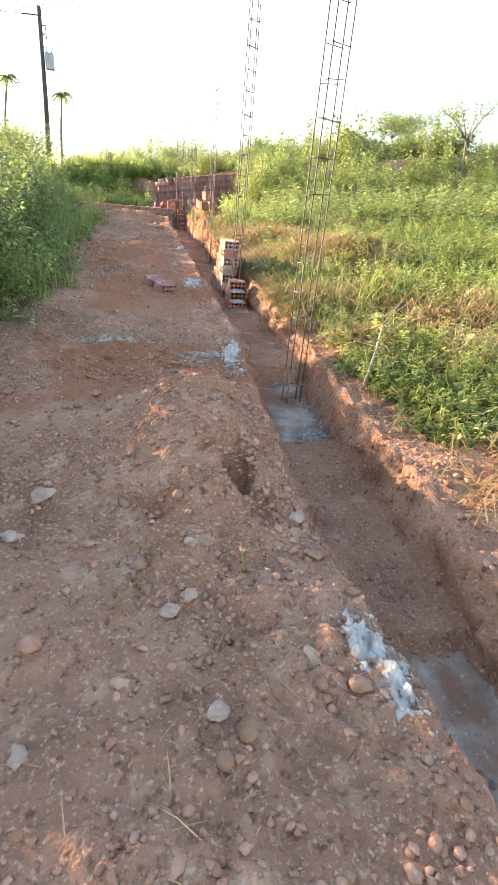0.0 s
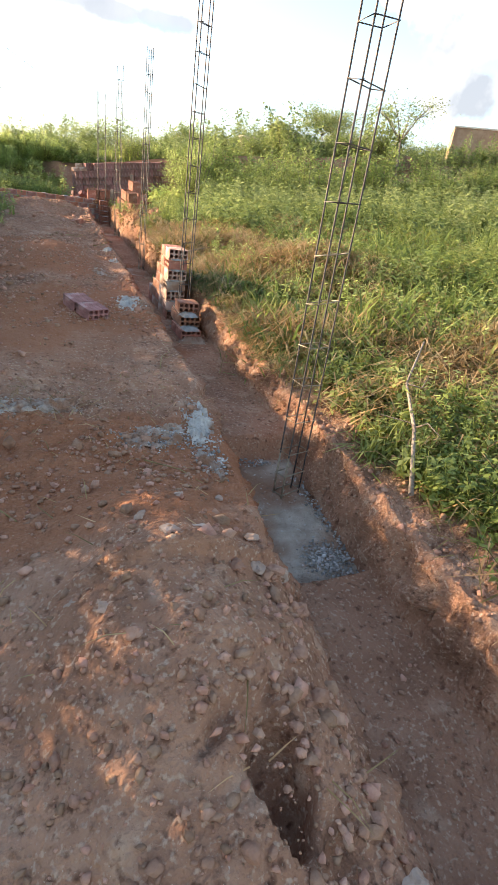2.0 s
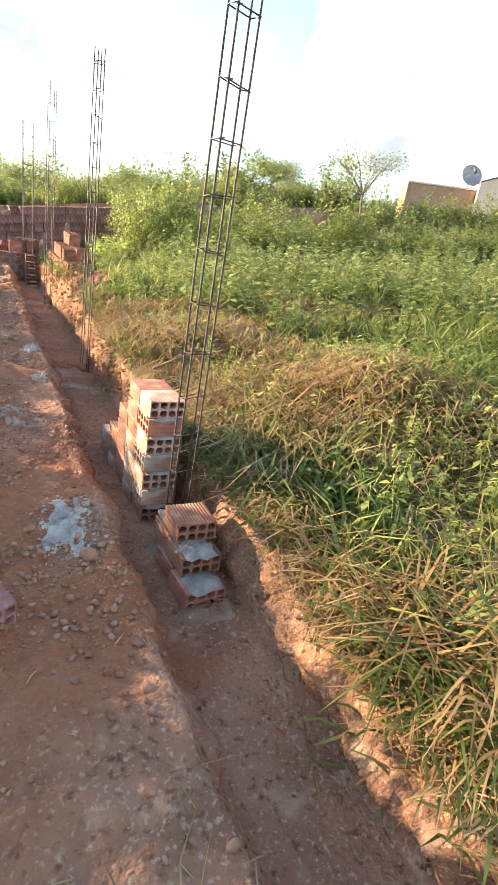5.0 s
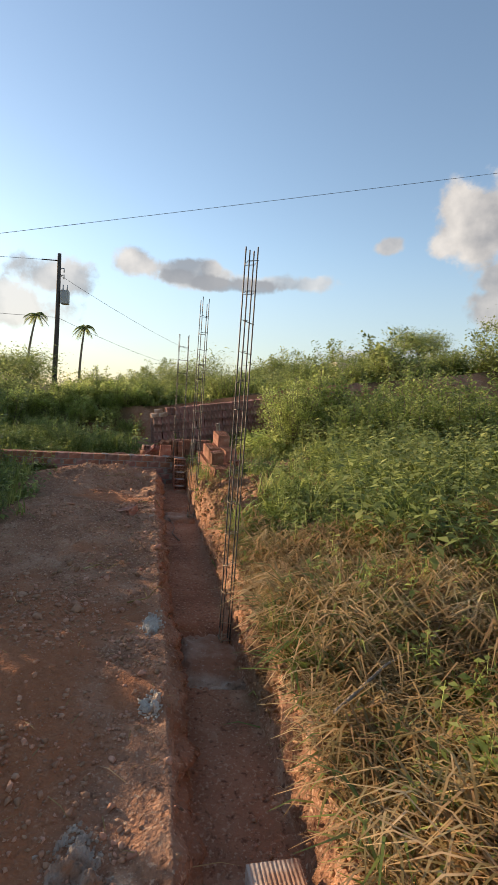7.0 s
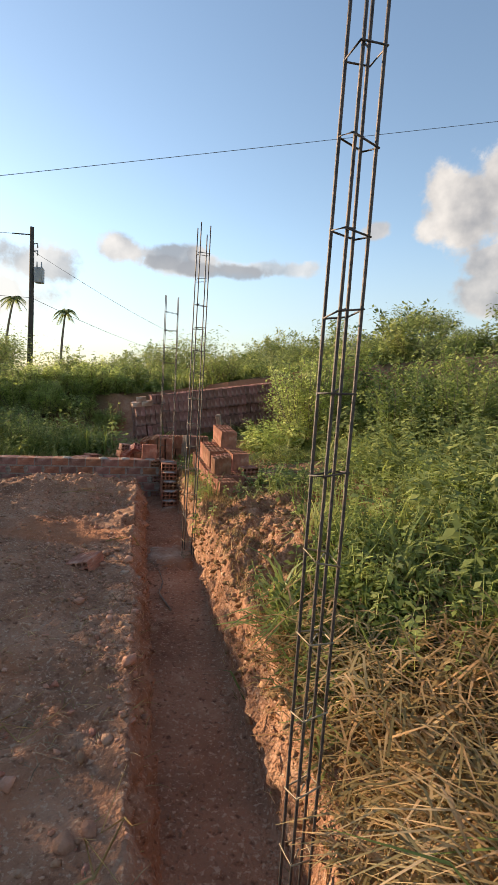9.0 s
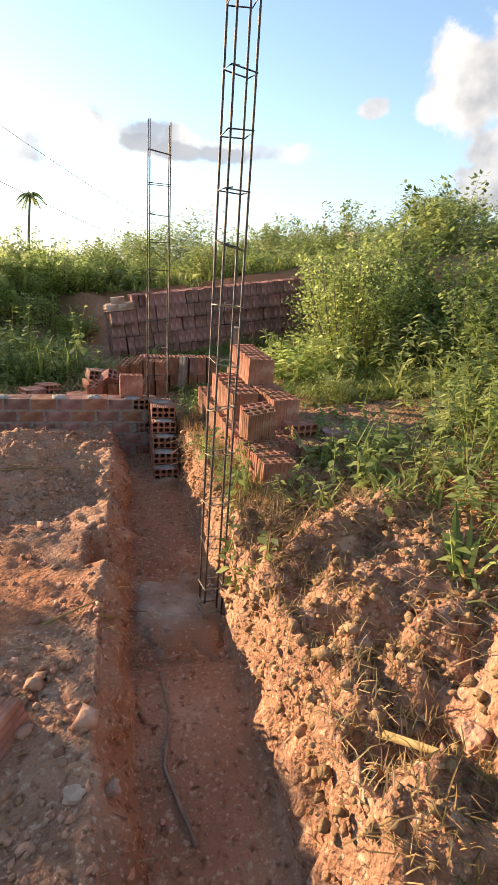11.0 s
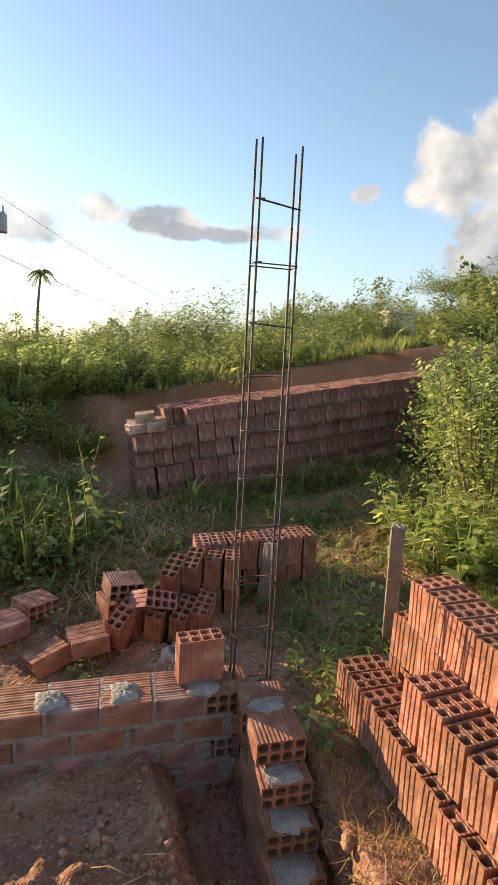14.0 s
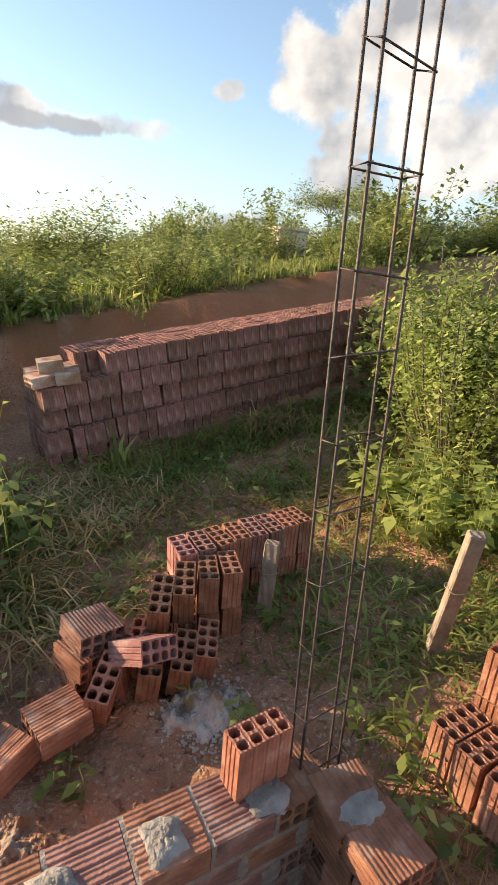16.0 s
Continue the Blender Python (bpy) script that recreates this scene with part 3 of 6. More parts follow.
def corner_wall():
    """The low wall at the trench's end, the stepped pier before it, and the upright block."""
    top = 0.862
    th = base("low_brick_wall", pose(1.335, 15.27, 0.36), "low unfinished wall of red hollow bricks with grey mortar joints", "brick wall")
    for k in range(5):
        z = top - 0.36 - 0.047 - (4 - k) * COURSE
        off = 0.0 if k % 2 == 0 else 0.1
        x = -0.10
        first = True
        while x > -3.0:
            if first:
                if off:
                    half = brick_part(th, 0, 0, 0, 0, 0, 0, BLOCK if k > 2 else OLD_BLOCK)
                    half.matrix_basis = pose(x + 0.048, 0.0, z, *SIDE) @ Matrix.Diagonal((1, 1, 0.48, 1))
                    x -= 0.103
                else:
                    brick_part(th, x, 0.0, z, *FLAT, BLOCK if k > 2 else OLD_BLOCK)
                    x -= 0.203
            else:
                brick_part(th, x, 0.0, z + 0.002 * math.sin(9 * x), 90, 0, 90 + 1.5 * math.sin(31 * x), OLD_BLOCK if k < 3 else OLD_BLOCK if math.sin(47 * x + k) > 0.45 else BLOCK)
                x -= 0.205
            first = False
        joint(th, -1.58, 0.0, z - 0.051, 3.0, 0.1925, 0.017)
        for j in range(14):
            joint(th, -0.2 - 0.2045 * j + (0.1 if off else 0), 0.0, z, 0.014, 0.1915, 0.088)
            if k < 4:
                # mortar squeezed out of the joint and smeared over the face
                ob = mortar_bed(th, 0, 0, 0, 0.05 + 0.03 * math.sin(13 * j + k), 0.085, 0.007, 200 + 20 * k + j, JOINT, name="mortar_smear")
                ob.matrix_basis = pose(-0.2 - 0.2045 * j + (0.1 if off else 0), -0.094, z + 0.012 * math.sin(7 * j + 3 * k), 90, 0, 0)
    for j, (x, y) in enumerate(((-0.20, -0.03), (-0.52, -0.02), (-0.80, -0.02), (-1.25, -0.02))):
        mortar_bed(th, x, y, top - 0.36 - 0.002, 0.12 if j else 0.15, 0.13, 0.016, 20 + j)
    loose_brick(1.125, 15.305, 0.862 + 0.096, 0, 0, 4, "single red hollow brick standing upright on the low wall")
    st = base("stepped_brick_pier", pose(1.37, 14.88, 0.37), "stepped pier of hollow bricks climbing to the wall's corner", "brick pier", "brick piers in the trench")
    for k in range(5):
        z = 0.865 - 0.37 - 0.047 - (4 - k) * COURSE
        y0 = -0.055 * 0 - (4 - k) * 0.085
        for j in range(1 + (5 - k) // 2):
            brick_part(st, 0.0, y0 + 0.1 + 0.2 * j, z, *FLAT)
        joint(st, 0.0, y0 + 0.22, z - 0.051, 0.172, 0.34, 0.014)
        mortar_bed(st, 0.0, y0 + 0.06, z + 0.045, 0.16, 0.12, 0.01, 40 + k) if k < 4 else mortar_bed(st, 0.0, y0 + 0.2, z + 0.045, 0.17, 0.1, 0.008, 40)
    mortar_bed(st, 0.0, -0.40, 0.0, 0.24, 0.14, 0.03, 50, CONCRETE)
    brick_part(st, -0.01, 0.25, 0.865 - 0.37 - 0.047 + 0.002, 90, 0, -6)


corner_wall()


# ---- steel columns ----
def rebar_column(x, y, z, top, lean_x, lean_y, width=0.10, depth=0.10, spacing=0.2, label="", turn=0, hoops_from=0.05, bars=4, muddy_lit=0.0):
    """The last argument: how far up the foot is coated in pale dried mortar; above 0, it also colours low stirrups as
    if lit.
    """
    th = base("rebar_column", pose(x, y, z, 0, 0, turn), label, "rebar column", "rebar columns along the trench")
    h = top - z
    rs = random.Random(int(y * 100))
    for i, (a, b) in enumerate(((-1, -1), (1, -1), (1, 1), (-1, 1))[:bars]):
        bm = bmesh.new()
        e = rs.uniform(-0.05, 0.04)
        pts = []
        for k in range(9):
            s = k / 8
            pts.append((a * width / 2 + lean_x * s + 0.005 * math.sin(2.2 * s + i), b * depth / 2 + lean_y * s + 0.004 * math.sin(3 * s + 2 * i), s * (h + e)))
        tube(bm, pts, 0.0048, 6)
        part("bar", bm, STEEL, th)
        if muddy_lit and i in (0, 3):
            bm = bmesh.new()
            tube(bm, [(a * width / 2 + lean_x * q / h, b * depth / 2 + lean_y * q / h, q) for q in (0.0, 0.5 * muddy_lit, muddy_lit)], [0.0072, 0.0068, 0.0052], 6)
            part("mortar_coat", bm, WIRE, th)
    z0 = hoops_from
    k = 0
    while z0 < h - 0.06:
        s = z0 / h
        bm = bmesh.new()
        w, d = width / 2 + 0.007, depth / 2 + 0.007
        cx, cy = lean_x * s, lean_y * s
        dz = rs.uniform(-0.02, 0.02)
        tube(bm, [(cx - w, cy - d, z0), (cx + w, cy - d, z0 + dz), (cx + w, cy + d, z0), (cx - w, cy + d, z0 - dz), (cx - w, cy - d, z0), (cx - w + 0.04, cy - d + 0.03, z0 + 0.012)], 0.0046 if z0 < muddy_lit else 0.0028, 5)
        # lit tone put into the stirrups up to 1.5 m, silhouette-dark steel above
        part("stirrup", bm, WIRE if z0 < max(muddy_lit + 0.1, 1.5 * (muddy_lit > 0)) else STEEL, th)
        z0 += (0.13 if z0 < muddy_lit else spacing) + rs.uniform(-0.02, 0.02)
        k += 1
    return th


COLS = [(1.312, 3.80, -0.1, 3.1, -0.03, -0.05, 0.13, 0.075, 15, 0.3), (1.328, 6.651, 0.12, 3.3, -0.035, -0.15, 0.09, 0.06, 5, 0.0),
        (1.40, 9.70, 0.19, 2.98, 0.01, -0.05, 0.06, 0.055, 10, 0.12), (1.418, 12.88, 0.32, 3.22, 0.03, 0.0, 0.085, 0.07, 10, 0.1)]
for cx, cy, cz, ct, lx, ly, w, d, turn, mud in COLS:
    rebar_column(cx, cy, cz, ct, lx, ly, w, d, 0.21, "tall thin column of four dark steel bars with wire stirrups", turn, muddy_lit=mud)
rebar_column(1.348, 15.27, 0.36, 3.03, 0.02, 0.115, width=0.165, depth=0.05, spacing=0.215, label="thin ladder-like steel column behind the low wall's corner", turn=3)


# ---- the long stack of old blocks ----
def long_stack():
    th = base("brick_stack", pose(1.03, 18.47, 0.62, 0, -8.5, 8.0), "long weathered stack of old hollow bricks, five courses high", "brick stack")
    rs = random.Random(3)
    rest = []
    for row in range(5):
        for i in range(48):
            for d in range(3):
                if row == 4 and i < (4 if d else 6):
                    continue
                x = 0.05 + i * 0.0955 + rs.uniform(-0.006, 0.006) - 0.02 * (row < 2) * (i < 2)
                y = 0.1 + d * 0.197 + rs.uniform(-0.016, 0.016) + (0.0, -0.022, 0.018, -0.016, 0.012)[row] + 0.03 * (vnoise(i // 5 + 7.3 * row, 2.5 * row, 1.0))
                m = pose(x, y, 0.094 + row * 0.190 + rs.uniform(0, 0.008), rs.uniform(-2.5, 2.5), rs.uniform(-3, 3), 90 + rs.uniform(-4, 4)) @ Matrix.Diagonal((1, 1, 0.96, 1))
                if d == 0 or (row == 4 and i < 30):
                    part("brick", OLD_BLOCK, None, th, "", m)
                elif row == 4 or i < 2:
                    rest.append(m)
    if rest:
        bm = bmesh.new()
        for m in rest:
            bm.from_mesh(OLD_BLOCK)
            bm.verts.ensure_lookup_table()
            bmesh.ops.transform(bm, matrix=m, verts=bm.verts[-len(OLD_BLOCK.vertices):])
        tagged(part("brick_rest", bm, OLD_CLAY, th), kind="stuff")
    for x, y, a, t in ((0.06, 0.1, 96, 0), (0.10, 0.33, 85, 0), (0.26, 0.05, 74, 0), (0.30, 0.28, 93, 0), (0.17, 0.17, 80, 0.092)):
        brick_part(th, x, y, 0.004 + 4 * 0.190 + 0.047 + t, 90, 0, a, PALE_BLOCK)


long_stack()


# ---- the heap of new blocks by the trench ----
def block_heap():
    g = "new bricks heaped beside the trench"
    lab = "new orange hollow brick standing on end in the heap"
    rs = random.Random(8)

    def row(x0, y0, x1, y1, z0, z1, n, turn, jit=1.0, skip=()):
        for i in range(n):
            if i in skip:
                continue
            t = i / max(1, n - 1)
            loose_brick(x0 + (x1 - x0) * t, y0 + (y1 - y0) * t, z0 + (z1 - z0) * t - BL / 2, rs.uniform(-2, 2) * jit, rs.uniform(-2, 2) * jit, turn + rs.uniform(-4, 4) * jit, lab, g)
    # first layer along the bank, then the second and third stepping back
    row(1.80, 13.90, 1.79, 15.10, 0.95, 0.99, 13, 3)
    row(2.00, 13.98, 2.02, 15.0, 0.96, 0.99, 11, 3)
    row(1.855, 14.17, 1.835, 14.70, 1.145, 1.18, 6, 6)
    row(2.09, 13.98, 2.06, 14.36, 1.145, 1.16, 5, 10)
    row(2.03, 14.42, 2.04, 15.02, 1.345, 1.375, 7, 5)
    row(2.03, 14.42, 2.04, 15.02, 1.152, 1.182, 7, 5)
    row(1.84, 13.30, 1.80, 13.64, 0.955, 0.975, 4, 8)
    row(1.99, 13.70, 2.0, 13.88, 0.94, 0.955, 3, 6)
    row(1.80, 13.72, 1.80, 13.82, 0.945, 0.95, 2, 4)
    loose_brick(1.825, 13.66, 1.055, 10, -6, 14, "new orange hollow brick tilted on top of the heap", g)
    loose_brick(1.84, 13.76, 1.06, 10, -6, 14, "new orange hollow brick tilted on top of the heap", g)
    loose_brick(2.17, 13.90, 0.965, 90, 0, 12, "orange hollow brick lying flat beside the heap", g)
    loose_brick(2.17, 13.70, 0.885, 90, 0, 100, "orange hollow brick lying flat beside the heap", g)
    loose_brick(2.19, 13.91, 0.872, 90, 0, 100, "orange hollow brick lying flat beside the heap", g)
    loose_brick(2.44, 13.86, Z(2.44, 13.86) + 0.045, 90, 4, 75, "dusty hollow brick lying in the grass beside the heap", g, OLD_BLOCK)
    loose_brick(2.05, 15.14, 1.075, 0, 0, 12, lab, g)
    loose_brick(2.05, 15.14, 0.88, 0, 0, 12, lab, g)


block_heap()


# ---- field grass ----
def blades(name, n, xr, yr, length, width, mat, label, category, keep, seed, flop=0.5, lie=0.0, tuft=0, loft=0.0):
    """Bent blades of grass. tuft: how many spring from one root, splaying outward; loft: how thick they lie over one another."""
    rs = np.random.RandomState(seed)
    if tuft:
        c = n // tuft
        cx, cy = rs.uniform(*xr, c), rs.uniform(*yr, c)
        ok = rs.rand(c) < keep(cx, cy) * (0.35 + 0.65 * (rs.rand(c) < 0.5 + 1.6 * vnoise(cx, cy, 0.9)))
        cx, cy = cx[ok], cy[ok]
        c = len(cx)
        size = np.repeat(rs.uniform(0.5, 1.35, c), tuft)
        n = c * tuft
        x, y = np.repeat(cx, tuft) + 0.035 * rs.randn(n), np.repeat(cy, tuft) + 0.035 * rs.randn(n)
    else:
        x, y = rs.uniform(*xr, n), rs.uniform(*yr, n)
        ok = rs.rand(n) < keep(x, y)
        x, y = x[ok], y[ok]
        n = len(x)
        size = 1.0
    z = crumbly_z(x, y) - 0.008 + loft * rs.rand(n) * (0.25 + 1.5 * np.clip(fbm(x, y, 1.7, 3) + 0.25, 0, 1))
    L = size * length * rs.uniform(0.45, 1.25, n) * (0.6 + 0.9 * np.clip(vnoise(x, y, 1.3) + 0.5, 0, 1))
    az, lean = rs.uniform(0, 2 * np.pi, n), np.clip(lie + np.abs(rs.randn(n)) * flop, 0, 1.75)
    dx, dy = np.cos(az), np.sin(az)
    wx, wy = -dy * width, dx * width
    v = np.zeros((n, 6, 3))
    for k, (s, w) in enumerate(((0.0, 1.0), (0.55, 0.8), (1.0, 0.12))):
        out = L * s * np.sin(lean * (0.4 + 0.9 * s))
        up = L * s * np.cos(lean * (0.4 + 0.9 * s))
        for j, sg in enumerate((-1, 1)):
            v[:, 2 * k + j] = np.stack([x + dx * out + sg * wx * w, y + dy * out + sg * wy * w, z + np.maximum(up, 0.008 * s)], 1)
    i = np.arange(n)[:, None] * 6
    q = np.concatenate([i + [0, 1, 3, 2], i + [2, 3, 5, 4]], 0)
    ob = part(name, mesh_np(name, v.reshape(-1, 3), q), mat)
    return tagged(ob, label, category, kind="stuff")


def dryness(x, y):
    return np.clip(1.2 * np.exp(-((x - 2.0) / 1.0) ** 4 - ((y - 8.6) / 1.9) ** 4) + 1.0 * np.exp(-((x - 3.0) / 0.9) ** 2 - ((y - 7.3) / 0.85) ** 2) + 0.6 * np.exp(-((x - 4.6) / 1.0) ** 2 - ((y - 9.4) / 0.8) ** 2) + 0.5 * np.exp(-((x - 1.62) / 0.2) ** 2) * smooth(4.0, 5.0, y) * smooth(11.0, 10.0, y) + 0.7 * smooth(0.03, 0.25, fbm(x, y, 0.7, 2)), 0, 1)


def green(x, y):
    return cover(x, y) * (1 - 0.75 * dryness(x, y))


blades("field_grass", 130000, (1.45, 6.6), (1.2, 13.5), 0.19, 0.0062, GRASS, "uneven green grass on the field beside the trench", "grass", lambda x, y: green(x, y) * (0.35 + 0.65 * smooth(-0.2, 0.15, fbm(x, y, 1.9, 2))), 21, 0.95, 0.2, 16)
blades("broad_grass", 80000, (1.55, 8.5), (1.8, 12.5), 0.31, 0.011, BLADE, "clumps of arching broad-bladed green grass", "grass", lambda x, y: green(x, y) * smooth(-0.08, 0.15, fbm(x + 11, y, 0.75, 3)), 121, 0.9, 0.45, 22)
blades("edge_grass", 16000, (1.51, 2.3), (3.4, 10.8), 0.25, 0.0065, BLADE, "grass hanging over the trench bank", "grass", lambda x, y: smooth(1.5, 1.56, x) * smooth(-0.15, 0.2, fbm(x, y + 5, 1.5, 2)), 122, 0.7, 0.85, 10, 0.03)
blades("edge_straw", 15000, (1.50, 1.95), (4.0, 10.6), 0.17, 0.0042, STRAW, "dry straw lying over the trench bank", "straw", lambda x, y: smooth(1.49, 1.54, x) * (0.2 + 0.8 * smooth(-0.1, 0.2, fbm(x + 2, y, 1.2, 2))), 123, 0.35, 1.0)
blades("far_grass", 120000, (3.0, 26.0), (3.0, 21.0), 0.28, 0.016, GRASS, "sunlit yellow-green grass across the field", "grass", lambda x, y: green(x, y) * smooth(3, 5, x + 0.3 * y - 3), 22, 0.9, 0.25, 14)
blades("horizon_grass", 60000, (-30.0, 40.0), (17.0, 45.0), 0.24, 0.020, GRASS, "rough green grass beyond the brick stack", "grass", lambda x, y: cover(x, y), 24, 0.6, 0.1, 10)
blades("left_grass", 60000, (-6.0, 0.2), (2.2, 18.0), 0.26, 0.008, GRASS, "weedy green grass along the edge of the bare soil", "grass", lambda x, y: cover(x, y), 25, 0.7, 0.1, 14)
blades("dry_grass", 95000, (1.46, 6.0), (1.6, 14.5), 0.30, 0.0052, STRAW, "flattened dry yellow straw on the trench bank", "straw", lambda x, y: smooth(1.58, 1.74, x) * np.maximum(dryness(x, y), 0.10) * (1 - 0.6 * smooth(2.4, 1.5, y)) * smooth(11.2, 10.5, y), 23, 0.40, 1.0, 0, 0.13)
blades("corner_grass", 36000, (-6.0, 0.6), (16.8, 23.5), 0.30, 0.010, GRASS, "weedy grass beside the end of the brick stack", "grass", lambda x, y: np.maximum(cover(x, y), 0.85 * smooth(0.65, 0.3, x + 0.3 * fbm(x, y, 1.5, 2)) * smooth(19.0, 18.6, y)), 29, 0.7, 0.1, 14)
blades("bank_top_grass", 32000, (-3.0, 9.0), (20.5, 25.5), 0.20, 0.012, GRASS, "rough grass on top of the cut bank", "grass", lambda x, y: cover(x, y), 30, 0.7, 0.1, 14)
blades("yard_grass", 60000, (-1.2, 4.2), (14.8, 18.6), 0.11, 0.0065, GRASS, "trampled grass and cut weeds between the bricks and the stack", "grass", lambda x, y: np.maximum(cover(x, y), (0.25 + 0.6 * smooth(-0.1, 0.2, fbm(x, y, 1.8, 3))) * smooth(1.3, 2.0, x + 0.4 * fbm(x, y, 2, 2) + 1.9 * smooth(16.2, 16.8, y))), 26, 0.6, 0.7, 0, 0.06)
blades("yard_cut_weeds", 9000, (-0.8, 3.8), (16.3, 18.4), 0.30, 0.005, STRAW, "grey-brown cut weed stalks lying in the yard", "straw", lambda x, y: smooth(-0.05, 0.25, fbm(x + 3, y, 1.3, 2)), 35, 0.4, 1.0, 0, 0.10)
blades("yard_straw", 9000, (1.5, 3.8), (12.4, 17.5), 0.14, 0.003, STRAW, "trampled dry straw round the bricks and post", "straw", lambda x, y: 0.15 + 0.85 * smooth(0.0, 0.25, fbm(x + 4, y, 1.2, 2)), 33, 0.3, 1.1)
blades("bank_straw", 20000, (1.40, 1.80), (4.4, 15.0), 0.075, 0.002, STRAW, "fine dry roots and straw hanging on the bank's edge", "straw", lambda x, y: smooth(1.46, 1.52, x), 27, 1.6)
blades("bank_litter", 3500, (1.5, 2.6), (10.8, 13.4), 0.10, 0.0024, STRAW, "dry roots and straw strewn over the broken bank", "straw", lambda x, y: 0.2 + 0.8 * smooth(0.0, 0.3, fbm(x, y, 2.0, 2)), 34, 0.3, 1.2)
for k, (cx, cy, rr, n) in enumerate(((0.22, 1.62, 0.28, 260), (0.42, 10.4, 0.25, 220), (0.85, 9.7, 0.16, 70), (-0.2, 4.3, 0.4, 220), (0.75, 5.0, 0.2, 120), (0.75, 14.1, 0.18, 110), (0.2, 6.9, 0.3, 80), (0.95, 1.55, 0.12, 40))):
    blades("twig_litter", n, (cx - rr, cx + rr), (cy - 0.6 * rr, cy + 0.6 * rr), 0.12, 0.0022, DRY_TWIG, "broken dry twigs and straw in a small heap", "twigs", lambda x, y: 0.5 + 0 * x, 140 + k, 0.1, 1.5)
blades("soil_straw", 6000, (-1.0, 1.05), (0.4, 14.8), 0.13, 0.0024, STRAW, "scattered bits of dry straw on the bare soil", "straw", lambda x, y: 0.15 + 0.85 * smooth(0.05, 0.3, fbm(x, y, 0.9, 2)), 28, 0.3, 1.35)


# ---- weeds ----
def weeds(name, n, xr, yr, height, leaf, mat, label, keep, seed, per=14):
    rs = np.random.RandomState(seed)
    x, y = rs.uniform(*xr, n), rs.uniform(*yr, n)
    ok = rs.rand(n) < keep(x, y)
    x, y = x[ok], y[ok]
    n = len(x)
    z = surface_z(x, y)
    h = height * rs.uniform(0.4, 1.2, n)
    lean = rs.randn(n, 2) * 0.25
    V = []
    for k in range(per):
        t = 0.15 + 0.85 * (k + rs.rand(n)) / per
        c = np.stack([x + lean[:, 0] * h * t, y + lean[:, 1] * h * t, z + h * t], 1)
        az, el = rs.uniform(0, 2 * np.pi, n), rs.uniform(-0.5, 0.6, n)
        d = np.stack([np.cos(az) * np.cos(el), np.sin(az) * np.cos(el), np.sin(el)], 1)
        w = np.stack([-np.sin(az), np.cos(az), rs.uniform(-0.4, 0.4, n)], 1)
        L = (leaf * rs.uniform(0.5, 1.2, n) * (1.15 - 0.5 * t))[:, None]
        c = c + d * 0.01
        sag = np.array([0, 0, 1]) * L * 0.22
        V.append(np.stack([c, c + d * L * 0.5 + w * L * 0.27, c + d * L - sag, c + d * L * 0.5 - w * L * 0.27], 1))
    # stems as thin upright slivers with two sides
    for ax in ((1, 0), (0, 1)):
        e = np.array([ax[0], ax[1], 0]) * 0.0025
        b, t = np.stack([x, y, z - 0.02], 1), np.stack([x + lean[:, 0] * h, y + lean[:, 1] * h, z + h], 1)
        V.append(np.stack([b - e, b + e, t + e * 0.5, t - e * 0.5], 1))
    v = np.concatenate(V, 0).reshape(-1, 3)
    ob = part(name, mesh_np(name, v, np.arange(len(v)).reshape(-1, 4)), mat)
    return tagged(ob, label, "weeds", kind="stuff")


weeds("field_weeds", 12000, (1.55, 7.5), (2.0, 13.5), 0.22, 0.06, LEAF, "broad-leaved green weeds among the grass", lambda x, y: green(x, y) * (0.15 + 0.85 * smooth(-0.1, 0.2, fbm(x, y, 0.9, 3))), 51)
weeds("field_clumps", 9000, (2.0, 12.0), (3.0, 14.5), 0.36, 0.085, LEAF, "knee-high leafy green weeds in clumps across the field", lambda x, y: cover(x, y) * (1 - 0.8 * np.clip(dryness(x, y), 0, 1)) * smooth(0.0, 0.25, fbm(x - 6, y, 0.6, 3)), 59, 16)
weeds("field_bright_weeds", 5000, (2.0, 10.0), (2.5, 13.0), 0.26, 0.07, BRIGHT_LEAF, "sunlit yellow-green leafy weeds across the field", lambda x, y: cover(x, y) * smooth(0.02, 0.25, fbm(x + 15, y, 0.8, 3)), 60, 12)
weeds("bank_weeds", 900, (1.5, 2.5), (2.3, 4.6), 0.13, 0.06, LEAF, "low broad-leaved weeds on the trench bank", lambda x, y: smooth(1.6, 1.85, x), 52, 8)
weeds("heap_weeds", 640, (1.5, 2.8), (12.5, 15.4), 0.17, 0.075, LEAF, "bright green weeds growing round the brick heap", lambda x, y: 0.9 * smooth(0.0, 0.25, np.abs(x - 1.93) - 0.12) * smooth(-0.2, 0.2, fbm(x, y, 1.5, 2)), 53, 10)
weeds("far_weeds", 7500, (2.5, 24.0), (8.0, 19.5), 0.62, 0.12, FAR_LEAF, "waist-high green weeds at the back of the field", lambda x, y: cover(x, y) * smooth(8.0, 13.0, y + 0.15 * x + 1.5 * fbm(x, y, 0.3, 2)) * np.maximum(smooth(3.0, 4.6, x), smooth(12.2, 11.0, y)), 54, 18)
weeds("left_weeds", 4800, (-6.0, 0.2), (2.5, 22.5), 0.5, 0.085, LEAF, "green leafy weeds along the edge of the bare soil", lambda x, y: cover(x, y) * (1 - 0.85 * smooth(14.0, 14.6, y) * smooth(17.0, 16.4, y)), 55, 16)
weeds("plateau_weeds", 4200, (-18.0, 26.0), (21.0, 36.0), 0.8, 0.17, FAR_LEAF, "rough green weeds on the field above the cut bank", lambda x, y: cover(x, y) * smooth(0.35, 0.9, np.abs((x - 0.44) * 0.846 - (y - 14.2) * 0.533)), 56, 16)
